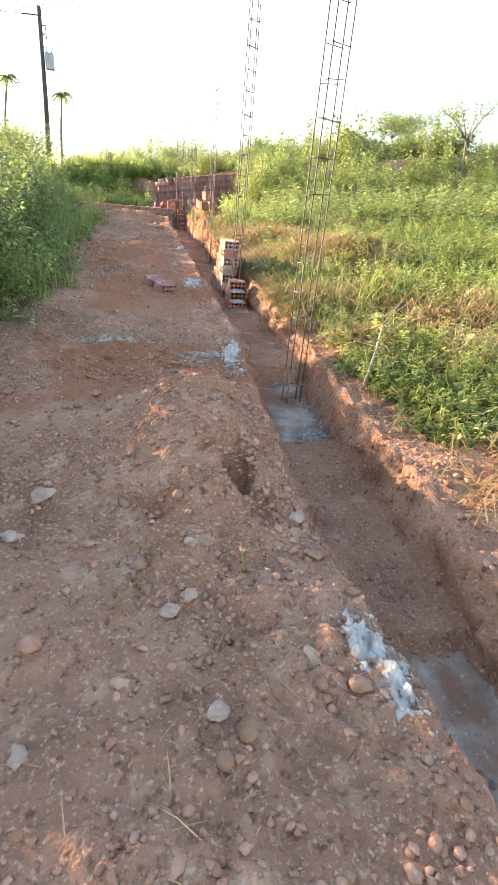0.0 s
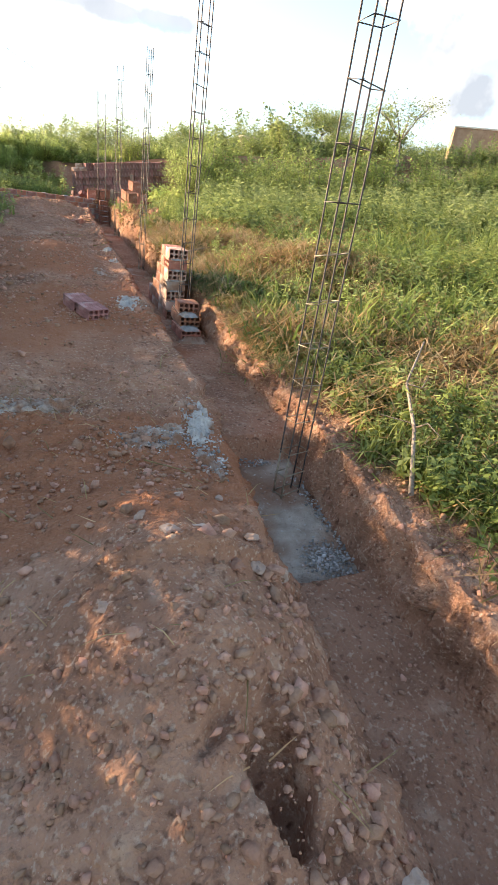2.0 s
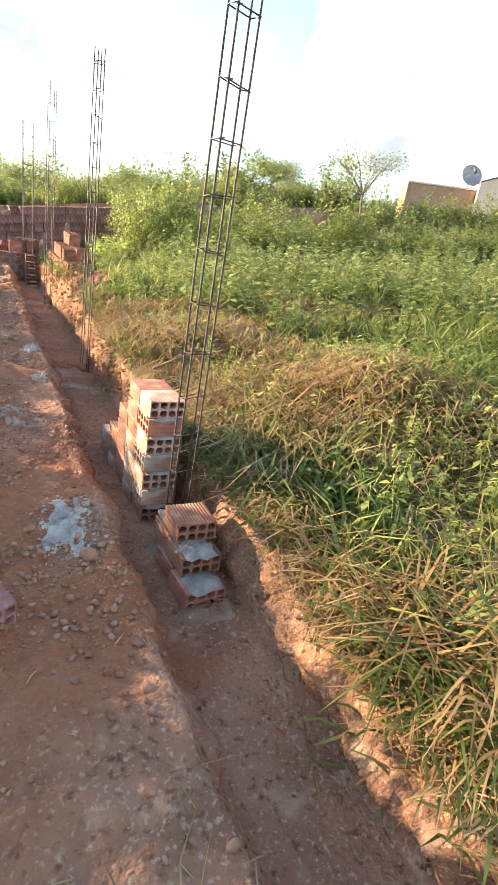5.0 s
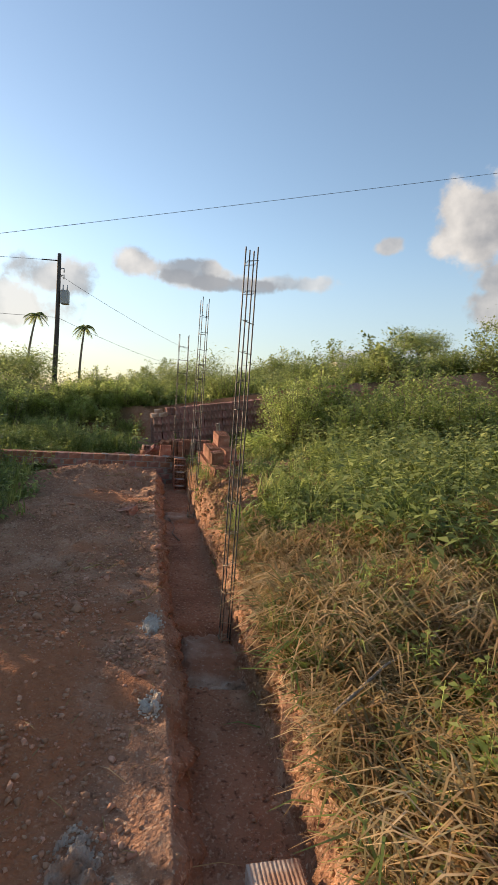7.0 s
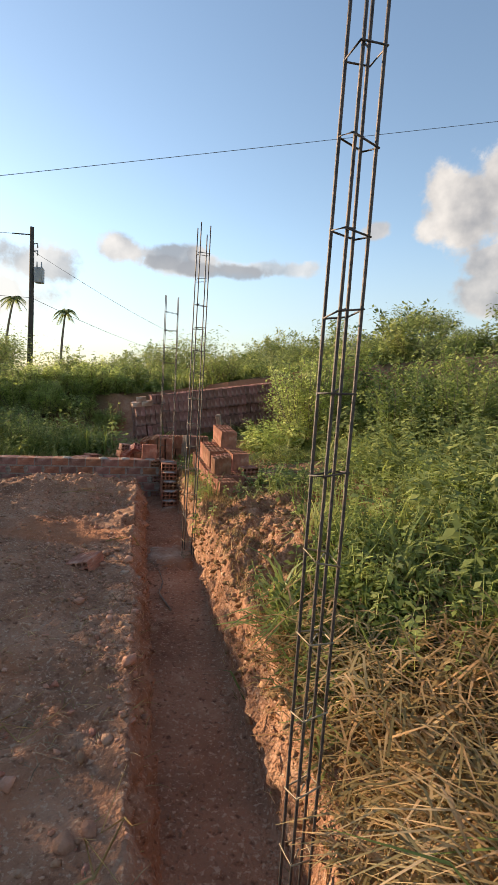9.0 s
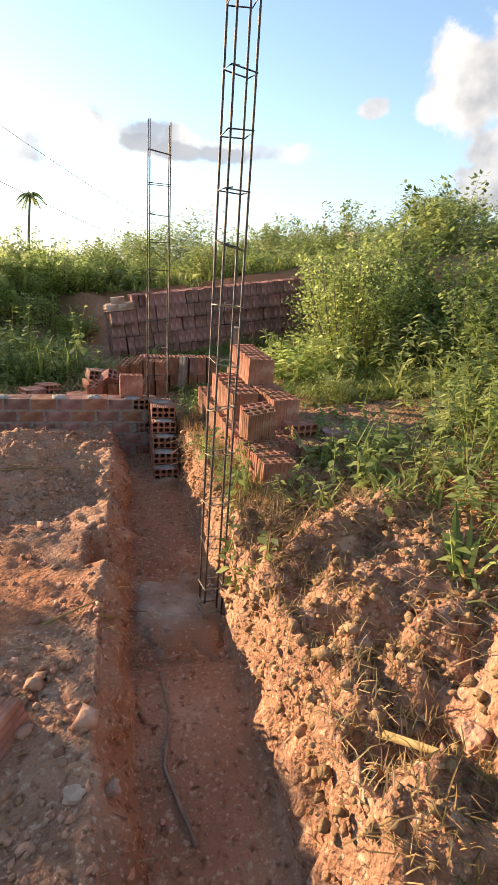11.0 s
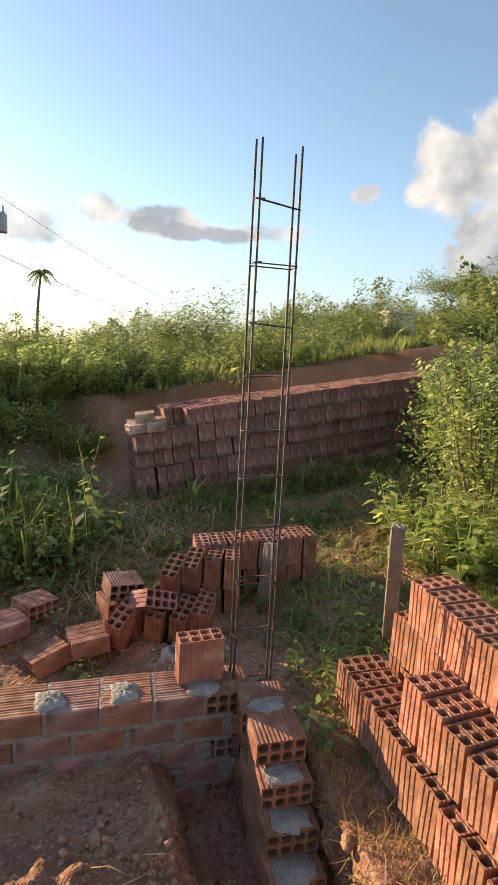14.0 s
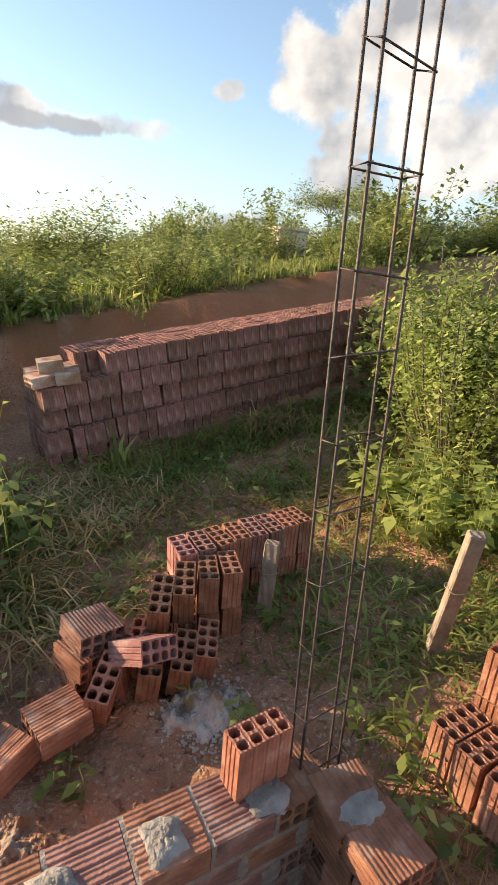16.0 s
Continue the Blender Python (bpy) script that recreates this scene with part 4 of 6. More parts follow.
weeds("corner_weeds", 1000, (-2.6, 0.6), (16.7, 19.0), 0.34, 0.08, LEAF, "knee-high green weeds beside the end of the brick stack", lambda x, y: smooth(0.6, 0.25, x + 0.3 * fbm(x, y, 1.5, 2)), 58, 14)
weeds("vine_leaves", 160, (2.75, 3.5), (15.9, 16.9), 0.45, 0.13, BRIGHT_LEAF, "large bright vine leaves before the feathery bush", lambda x, y: 0.9 + 0 * x, 61, 7)
weeds("tall_leafy_weeds", 34, (-0.35, 0.75), (16.9, 18.0), 0.75, 0.14, LEAF, "tall leafy weeds beside the end of the brick stack", lambda x, y: 0.9 + 0 * x, 62, 11)
weeds("yard_weeds", 170, (-0.6, 3.6), (15.6, 18.2), 0.14, 0.08, LEAF, "small weeds in the trampled yard", lambda x, y: 0.7 + 0 * x, 57, 7)


# ---- shrubs ----
def shrub_mesh(height, radius, stems, leaves, leaf, seed, top=1.0):
    rs = np.random.RandomState(seed)
    bm = bmesh.new()
    tips = []
    for s in range(stems):
        a, r = rs.uniform(0, 2 * np.pi), radius * math.sqrt(rs.rand())
        h = height * rs.uniform(0.5, 1.1) * (1 - 0.35 * (r / radius) ** 2)
        p = [(0.3 * r * math.cos(a), 0.3 * r * math.sin(a), -0.1), (0.75 * r * math.cos(a), 0.75 * r * math.sin(a), 0.5 * h), (r * math.cos(a), r * math.sin(a), h)]
        tube(bm, p, [0.012, 0.008, 0.003], 4, False)
        tips.append(p)
    stem = bpy.data.meshes.new("branchwork")
    bm.to_mesh(stem)
    bm.free()
    n = leaves
    k = rs.randint(0, stems, n)
    t = np.clip(rs.beta(1.5, 1.1, n), 0.04, 1)
    P = np.array(tips)
    c = np.where((t < 0.5)[:, None], P[k, 0] + (P[k, 1] - P[k, 0]) * (2 * t)[:, None], P[k, 1] + (P[k, 2] - P[k, 1]) * (2 * t - 1)[:, None])
    c = c + rs.randn(n, 3) * np.array([0.17, 0.17, 0.09]) * radius * (1.1 - 0.7 * t)[:, None]
    c[:, 2] = np.maximum(c[:, 2], 0.02)
    az, el = rs.uniform(0, 2 * np.pi, n), rs.uniform(-0.6, 0.9, n)
    d = np.stack([np.cos(az) * np.cos(el), np.sin(az) * np.cos(el), np.sin(el)], 1)
    w = np.stack([-np.sin(az), np.cos(az), rs.uniform(-0.5, 0.5, n)], 1)
    L = (leaf * rs.uniform(0.5, 1.3, n))[:, None]
    v = np.stack([c, c + d * L * 0.45 + w * L * 0.28, c + d * L, c + d * L * 0.45 - w * L * 0.28], 1).reshape(-1, 3)
    return stem, mesh_np("foliage", v, np.arange(4 * n).reshape(n, 4))


def shrub(x, y, h, r, seed, stems=14, leaves=1500, leaf=0.07, mat=None, label="dense green leafy shrub at the field's edge", category="shrub", group="shrubs", z=None):
    st, lf = shrub_mesh(h, r, stems, leaves, leaf, seed)
    th = base("shrub", pose(x, y, Z(x, y) if z is None else z), label, category, group)
    part("branchwork", st, BARK, th)
    part("foliage", lf, mat or FAR_LEAF, th)
    return th


rs = random.Random(4)
near_kinds = [shrub(-3.2, 8.6, 1.6, 0.95, 31, 26, 4200, 0.085, LEAF, "shoulder-high leafy green bush beside the bare soil"),
              shrub(-2.6, 12.6, 1.5, 0.9, 32, 24, 3800, 0.08, LEAF, "shoulder-high leafy green bush beside the bare soil")]
big = shrub(3.95, 16.95, 1.55, 0.85, 33, 60, 13000, 0.05, BRIGHT_LEAF, "tall feathery bush with small bright green leaves")
far_kinds = [shrub(-8.0, 22.0, 2.2, 1.7, 35, 26, 3200, 0.17), shrub(9.5, 23.5, 2.0, 1.6, 36, 24, 3000, 0.16), shrub(-6.0, 25.0, 2.6, 1.5, 37, 20, 2600, 0.16)]
# bushes that fringe the bare soil and shade it
for i in range(17):
    x, y, k = -2.1 + rs.uniform(-0.35, 0.3), 1.4 + 0.8 * i + rs.uniform(-0.2, 0.2), (rs.uniform(0.82, 0.94) if i < 10 else rs.uniform(0.74, 0.86))
    copy_thing(near_kinds[i % 2], pose(x, y, Z(x, y) - 0.05, 0, 0, rs.uniform(0, 360)) @ Matrix.Diagonal((k, k, k, 1)))
for x, y, k in ((-0.75, 17.3, 0.42), (-0.35, 18.2, 0.36), (0.3, 21.9, 0.5), (-0.95, 16.3, 0.30), (-1.25, 17.7, 0.5), (-0.5, 21.9, 0.6), (-1.3, 19.0, 0.55), (-1.5, 20.6, 0.8), (-2.7, 20.0, 0.9), (-0.7, 22.2, 0.8), (-3.6, 21.5, 1.1), (0.9, 23.2, 0.7), (16.6, 21.4, 0.95), (17.6, 21.0, 1.0), (18.4, 20.5, 0.8), (15.4, 22.0, 1.0), (19.4, 19.9, 0.5), (-2.6, 3.6, 0.75), (-3.4, 2.6, 0.85), (-1.9, 4.9, 0.62), (-1.75, 7.6, 0.62), (-1.9, 9.4, 0.68), (-1.7, 11.5, 0.7), (-1.6, 13.3, 0.66), (-2.5, 15.0, 0.7), (-2.3, 6.2, 0.8), (-3.6, 5.0, 0.9), (-2.9, 10.6, 1.05), (-2.2, 14.6, 0.95), (-3.6, 15.7, 1.1), (-1.9, 16.8, 0.42), (-3.0, 18.4, 0.7), (-4.6, 11.5, 1.3), (-4.8, 7.4, 1.2),
                (-1.6, 18.6, 0.55), (-4.6, 14.0, 1.3), (-5.2, 17.0, 0.7), (-5.8, 9.5, 1.4), (5.6, 16.6, 0.9), (6.8, 15.8, 0.85), (5.0, 15.4, 0.55), (8.2, 15.2, 0.8), (9.8, 14.4, 0.8), (11.2, 13.6, 0.85), (5.2, 18.2, 1.0), (7.0, 17.6, 1.0), (4.9, 13.3, 0.4), (2.95, 15.1, 0.3)):
    copy_thing(near_kinds[rs.choice((0, 1))], pose(x, y, Z(x, y) - 0.05, 0, 0, rs.uniform(0, 360)) @ Matrix.Diagonal((k, k, k * rs.uniform(0.85, 1.15), 1)))
for i in range(46):
    t = rs.random()
    x = 3.4 + 15.0 * t
    y = 15.6 - 6.2 * t + rs.uniform(-0.6, 2.6)
    k = rs.uniform(0.6, 1.15) * (1 - 0.6 * float(smooth(10.0, 14.0, x)))
    copy_thing(near_kinds[rs.choice((0, 1))], pose(x, y, Z(x, y) - 0.05, 0, 0, rs.uniform(0, 360)) @ Matrix.Diagonal((k, k, k * rs.uniform(0.7, 1.2), 1)))
for i in range(95):
    a, d = rs.uniform(-62, 78), rs.uniform(23, 48)
    x, y = 0.8 + d * math.sin(radians(a)), 3 + d * math.cos(radians(a))
    if y < 22.5 and x < 8 and x > -1.5:
        y += 3
    k = rs.uniform(0.6, 1.1) * (0.8 if x > 2 else 1.0)
    copy_thing(rs.choice(far_kinds), pose(x, y, Z(x, y) - 0.05, 0, 0, rs.uniform(0, 360)) @ Matrix.Diagonal((k, k, k * rs.uniform(0.75, 1.1), 1)))

# tall bushes farther out, unseen, added to cast shade over the bare soil and the trench
for x, y, k in ((-5.6, 4.4, 1.6), (-5.3, 5.8, 1.62), (-5.7, 7.0, 1.62), (-5.4, 8.2, 1.65), (-5.6, 9.4, 1.72), (-5.5, 10.5, 1.7), (-5.4, 11.6, 1.65), (-4.7, 12.8, 1.3), (-4.8, 13.7, 1.2), (-4.7, 14.8, 1.4), (-4.9, 15.8, 1.45), (-4.7, 16.7, 1.4), (-4.9, 17.3, 1.2)):
    copy_thing(near_kinds[rs.choice((0, 1))], pose(x, y, Z(x, y) - 0.05, 0, 0, rs.uniform(0, 360)) @ Matrix.Diagonal((k, k, k, 1)))
# the lighter leaf colour stands in for backlight and haze on these bushes
bright = shrub(-2.2, 20.8, 1.05, 0.8, 38, 34, 5600, 0.075, BRIGHT_LEAF, "sunlit bright green bush on the bank beyond the wall")
for x, y, k in ((-0.6, 20.9, 0.75), (0.35, 21.2, 0.65), (-1.3, 21.3, 0.95), (-3.2, 20.4, 0.9), (-4.2, 21.2, 1.05), (-0.2, 20.3, 0.45), (-1.0, 20.1, 0.5), (-1.9, 19.7, 0.55), (-2.9, 19.4, 0.5), (-5.2, 20.5, 0.9), (0.35, 20.1, 0.5), (-0.35, 20.0, 0.6), (-0.95, 19.9, 0.62), (-1.6, 20.2, 0.8), (0.1, 20.8, 0.85), (1.1, 21.9, 0.5), (2.3, 22.4, 0.5), (4.2, 22.9, 0.55), (8.2, 23.8, 0.6)):
    copy_thing(bright, pose(x, y, Z(x, y) - 0.05, 0, 0, rs.uniform(0, 360)) @ Matrix.Diagonal((k, k, k, 1)))
# scrub along the top of the cut bank and beyond the wall
for i in range(70):
    x = rs.uniform(-9.0, 15.0)
    y = 21.6 + 0.18 * (x - 2) + 9.0 * rs.random() ** 1.6
    k = rs.uniform(0.5, 1.05) * 0.75
    if abs((x - 0.44) * 0.846 - (y - 14.2) * 0.533) < 1.3 and x > 3:
        continue
    copy_thing(near_kinds[rs.choice((0, 1))], pose(x, y, Z(x, y) - 0.05, 0, 0, rs.uniform(0, 360)) @ Matrix.Diagonal((k * 1.15, k * 1.15, k, 1)))
for x, y, k in ((-1.9, 21.2, 0.5), (-3.1, 22.4, 0.6), (-4.4, 23.0, 0.75), (-2.4, 23.8, 0.7), (-5.6, 21.4, 0.7), (-6.8, 22.8, 0.9), (-4.0, 20.2, 0.5)):
    copy_thing(near_kinds[rs.choice((0, 1))], pose(x, y, Z(x, y) - 0.05, 0, 0, rs.uniform(0, 360)) @ Matrix.Diagonal((k, k, k, 1)))

# ---- trees ----
def tree(x, y, top, spread, seed, label, leaves=5000, leaf=0.16, flat=0.35, trunk=0.5, mat=None):
    """A tapered trunk that forks into limbs, with leaf clumps in flat tiers and gaps between."""
    r = np.random.RandomState(seed)
    height = top - Z(x, y) + 0.1
    th = base("tree", pose(x, y, Z(x, y) - 0.1), label, "tree", "trees on the skyline")
    bm = bmesh.new()
    fork = (0.08 * height * r.randn(), 0.05 * height * r.randn(), trunk * height)
    tube(bm, [(0, 0, 0), (0.3 * fork[0], 0.3 * fork[1], 0.5 * fork[2]), fork], [0.022 * height, 0.017 * height, 0.013 * height], 8)
    clumps = []
    for k in range(9):
        a = 2 * math.pi * k / 9 + r.uniform(-0.3, 0.3)
        R = spread * r.uniform(0.35, 1.0)
        tip = (fork[0] + R * math.cos(a), fork[1] + R * math.sin(a), height * r.uniform(trunk + 0.18, 1.0))
        mid = tuple(fork[i] + 0.5 * (tip[i] - fork[i]) + (0.06 * height if i == 2 else 0) for i in range(3))
        tube(bm, [fork, mid, tip], [0.008 * height, 0.005 * height, 0.002 * height], 6)
        clumps += [(tip, 1.0), (mid, 0.6)]
        for j in range(3):
            q = tuple(mid[i] + (tip[i] - mid[i]) * r.uniform(0.2, 1.0) + r.randn() * 0.10 * spread * (0.5 if i == 2 else 1) for i in range(3))
            tube(bm, [mid, q], [0.003 * height, 0.001 * height], 4)
            clumps.append((q, 0.8))
    part("trunk", bm, BARK, th)
    C = np.array([c for c, _ in clumps])
    W = np.array([w for _, w in clumps])
    k = r.choice(len(C), leaves, p=W / W.sum())
    c = C[k] + r.randn(leaves, 3) * np.array([1, 1, flat]) * 0.20 * spread
    az, el = r.uniform(0, 2 * np.pi, leaves), r.uniform(-0.5, 0.6, leaves)
    d = np.stack([np.cos(az) * np.cos(el), np.sin(az) * np.cos(el), np.sin(el)], 1)
    w = np.stack([-np.sin(az), np.cos(az), r.uniform(-0.4, 0.4, leaves)], 1)
    L = (leaf * r.uniform(0.5, 1.3, leaves))[:, None]
    v = np.stack([c, c + d * L * 0.5 + w * L * 0.25, c + d * L, c + d * L * 0.5 - w * L * 0.25], 1).reshape(-1, 3)
    part("crown", mesh_np("crown", v, np.arange(4 * leaves).reshape(leaves, 4)), mat or FAR_LEAF, th)
    return th


tree(13.4, 21.2, 5.4, 1.5, 61, "flat-topped thorn tree with sparse feathery crown", 2600, 0.09)
tree(21.2, 42.4, 8.0, 2.3, 62, "lone dark green tree on the skyline", 6000, 0.16, 0.5)
tree(14.8, 30.5, 5.7, 1.4, 63, "slender young tree on the skyline", 4600, 0.12, 0.6)
tree(2.4, 26.5, 3.4, 1.5, 64, "low rounded tree behind the cut bank", 7000, 0.10, 0.6, 0.3)
tree(9.6, 31.5, 3.9, 1.8, 65, "dense low tree behind the cut bank", 8000, 0.11, 0.5, 0.25)
tree(-5.5, 32.0, 3.7, 2.4, 66, "dense low tree at the far edge of the scrub", 8000, 0.13, 0.6, 0.25)
tree(-11.5, 28.0, 5.2, 1.7, 67, "tall thin tree with sparse hanging leaves", 3600, 0.12, 0.9)
tree(-10.5, 52.0, 4.4, 3.2, 68, "rounded dark tree in the distance", 5500, 0.22, 0.6, 0.3)


def palm(x, y, height, seed):
    r = random.Random(seed)
    th = base("coconut_palm", pose(x, y, Z(x, y)), "tall thin coconut palm on the skyline", "palm", "palms")
    bm = bmesh.new()
    bend = r.uniform(0.4, 1.0)
    tube(bm, [(bend * (k / 6) ** 2, 0, height * k / 6) for k in range(7)], [0.17 - 0.012 * k for k in range(7)], 7)
    part("trunk", bm, BARK, th)
    for f in range(15):
        a, up, L = 2 * math.pi * f / 15 + r.uniform(-0.2, 0.2), r.uniform(-0.2, 0.9), r.uniform(1.3, 1.8)
        bm = bmesh.new()
        pts = []
        for k in range(8):
            s = k / 7
            pts.append(Vector((bend + math.cos(a) * L * s * math.cos(up) , math.sin(a) * L * s * math.cos(up), height + L * (s * math.sin(up) - 0.75 * s * s))))
        tube(bm, pts, [0.03] * 7 + [0.008], 4)
        side = Vector((-math.sin(a), math.cos(a), 0))
        for k in range(1, 8):
            for j in range(3):
                p = pts[k - 1].lerp(pts[k], j / 3)
                for sg in (-1, 1):
                    l = 0.40 * (1 - 0.5 * k / 8)
                    e = p + side * sg * l + Vector((0, 0, -0.30 * l / 0.5)) + (pts[k] - pts[k - 1]) * 0.7
                    q = (pts[k] - pts[k - 1]).normalized() * 0.05
                    bm.faces.new([bm.verts.new(v) for v in (p - q, p + q, e)])
        part("frond", bm, FAR_LEAF, th)


palm(-7.4, 69.4, 7.2, 1)
palm(-13.4, 70.0, 8.2, 2)


# ---- power line ----
def power_pole():
    px, py = -4.95, 39.7
    z = Z(px, py)
    th = base("utility_pole", pose(px, py, z), "dark wooden utility pole with a grey transformer box", "utility pole")
    h = 10.05 - z
    bm = bmesh.new()
    tube(bm, [(-0.1, 0, -0.5), (0, 0, h / 2), (0.02, 0, h)], [0.17, 0.14, 0.11], 10)
    part("pole", bm, TIMBER, th)
    bm = bmesh.new()
    box(bm, 0.5, 0.45, 0.85, pose(0.42, -0.05, h - 2.6), 0.04)
    tr = part("transformer", bm, GREYMETAL, th, "grey transformer box")
    for k in (-1, 1):
        bm = bmesh.new()
        tube(bm, [(0.42 + 0.12 * k, -0.05, h - 2.2), (0.42 + 0.12 * k, -0.05, h - 1.85)], [0.05, 0.03], 6)
        part("bushing", bm, GREYMETAL, tr)
    bm = bmesh.new()
    tube(bm, [(-1.0, 0, h - 0.45), (0.1, 0, h - 0.42)], 0.035, 5)
    part("crossarm", bm, TIMBER, th)
    for zz in (h - 0.9, h - 1.3):
        bm = bmesh.new()
        tube(bm, [(0.1, 0, zz), (0.32, 0, zz + 0.05), (0.32, 0, zz - 0.2)], 0.04, 5)
        part("insulator", bm, GREYMETAL, th)

    def cable(a, b, sag, r=0.012):
        bm = bmesh.new()
        a, b = Vector(a), Vector(b)
        tube(bm, [a.lerp(b, k / 16) - Vector((0, 0, sag * 4 * (k / 16) * (1 - k / 16))) for k in range(17)], r, 4, False)
        tagged(part("power_cable", bm, TIMBER), "thin dark overhead power cable against the sky", "cable", "overhead cables")
    cable((px - 1.0, py, 9.6), (-45, 34, 9.4), 0.8)
    cable((px, py, 6.2), (-45, 33, 8.0), 0.9)
    cable((px, py, 6.2), (12, 95, 6.5), 1.0)
    cable((px, py, 8.8), (16, 95, 7.5), 1.0)
    cable((-16, 21, 2.73), (30, 21, 14.4), 0.1, 0.006)


power_pole()


# ---- buildings far off ----
def prism(profile, y0, y1):
    """An upright outline in x and z, drawn out along y."""
    bm = bmesh.new()
    a, b = [bm.verts.new((x, y0, z)) for x, z in profile], [bm.verts.new((x, y1, z)) for x, z in profile]
    bm.faces.new(a), bm.faces.new(b[::-1])
    n = len(profile)
    for k in range(n):
        bm.faces.new((a[k], b[k], b[(k + 1) % n], a[(k + 1) % n]))
    bmesh.ops.recalc_face_normals(bm, faces=bm.faces)
    return bm


def far_house():
    hx, hy, turn = 21.4, 23.2, -36.7
    z0 = Z(hx, hy) - 0.9
    top = 6.0 - z0
    th = base("house", pose(hx, hy, z0, 0, 0, turn), "pale plastered house with a plain stained gable wall", "house")
    part("wall", prism([(0, 0), (12, 0), (12, top + 1.0), (5.4, top + 1.72), (4.7, top + 1.76), (2.6, top + 1.02), (0, top)], 0, 8), PLASTER, th)
    for p, q in (((-0.04, top), (2.6, top + 1.02)), ((2.6, top + 1.02), (4.7, top + 1.76)), ((4.7, top + 1.76), (12.04, top + 1.02))):
        part("roof", prism([(p[0], p[1] + 0.012), (q[0], q[1] + 0.012), (q[0], q[1] + 0.055), (p[0], p[1] + 0.055)], -0.03, 8.05), OLD_CLAY, th)
    part("pilaster", prism([(5.5, 0), (5.75, 0), (5.75, top + 1.6), (5.5, top + 1.6)], -0.08, -0.004), PLASTER, th)
    M = pose(hx, hy, z0, 0, 0, turn)
    an = base("brick_annex", M @ pose(-3.2, 0.4, 0), "ochre brick annex with a flat white-edged top behind the bushes", "house")
    part("wall", prism([(0, 0), (3.17, 0), (3.17, top - 0.32), (0, top - 0.38)], 0, 4), OCHRE, an)
    part("coping", prism([(-0.04, top - 0.376), (3.17, top - 0.316), (3.17, top - 0.25), (-0.04, top - 0.31)], -0.04, 4.04), PLASTER, an)
    ds = base("satellite_dish", M @ pose(-0.45, 0.6, top - 0.27), "grey mesh satellite dish on a pole on the annex roof", "satellite dish")
    bm = bmesh.new()
    tube(bm, [(0, 0, -0.02), (0, 0, 0.42)], [0.03, 0.03], 8)
    part("pole", bm, GREYMETAL, ds)
    tilt = pose(0, -0.05, 0.52, 68, 0, 14)
    bm = bmesh.new()
    rings = [[bm.verts.new(tilt @ Vector((0.5 * k / 5 * math.cos(a), 0.5 * k / 5 * math.sin(a), 0.16 * (k / 5) ** 2))) for a in [2 * math.pi * j / 24 for j in range(24)]] for k in range(1, 6)]
    hub = bm.verts.new(tilt @ Vector((0, 0, 0)))
    for j in range(24):
        bm.faces.new((hub, rings[0][j], rings[0][(j + 1) % 24]))
        for k in range(4):
            bm.faces.new((rings[k][j], rings[k + 1][j], rings[k + 1][(j + 1) % 24], rings[k][(j + 1) % 24]))
    ob = part("reflector", bm, GREYMETAL, ds)
    sol = ob.modifiers.new("thickness", "SOLIDIFY")
    sol.thickness = 0.012
    for a in (90, 210, 330):
        bm = bmesh.new()
        tube(bm, [tilt @ Vector((0.46 * math.cos(radians(a)), 0.46 * math.sin(radians(a)), 0.14)), tilt @ Vector((0, 0, 0.42))], [0.01, 0.01], 5)
        part("feed_arm", bm, GREYMETAL, ds)
    bm = bmesh.new()
    box(bm, 0.09, 0.09, 0.12, tilt @ pose(0, 0, 0.44), 0.01)
    part("receiver", bm, TIMBER, ds)
    wb = base("water_trough", pose(9.9, 29.2, Z(9.9, 29.2) - 0.05), "small whitewashed block tank on the field above the bank", "tank")
    bm = bmesh.new()
    box(bm, 1.0, 0.7, 0.85, pose(0, 0, 0.40), 0.02)
    part("body", bm, PLASTER, wb)
    bm = bmesh.new()
    box(bm, 1.1, 0.8, 0.08, pose(0, 0, 0.865), 0.01)
    part("lid", bm, PLASTER, wb)


far_house()


def field_pole():
    x, y = 20.0, 16.75
    th = base("utility_pole", pose(x, y, Z(x, y)), "dark brown wooden utility pole standing before the house", "utility pole")
    bm = bmesh.new()
    tube(bm, [(0, 0, -0.3), (0.02, 0.0, 2.5), (0.0, 0.03, 6.8)], [0.13, 0.12, 0.10], 10)
    part("shaft", bm, BROWN_WOOD, th)
    bm = bmesh.new()
    tube(bm, [(0.135 * math.cos(a), 0.135 * math.sin(a), 2.2) for a in [2 * math.pi * k / 12 for k in range(13)]], [0.012] * 13, 5, False)
    part("band", bm, GREYMETAL, th)


BROWN_WOOD = material("brown_pole_wood", [(0.09, 0.055, 0.045), (0.15, 0.10, 0.08)], 4.0, 0.9, 6, 0.3, 40)
DARK_PAINT = material("dark_paint", [(0.02, 0.02, 0.03), (0.05, 0.05, 0.075)], 6.0, 0.35, 3, 0.0)
RUBBER = material("rubber", [(0.02, 0.02, 0.02), (0.035, 0.035, 0.035)], 20.0, 0.85, 3, 0.1, 60)
field_pole()


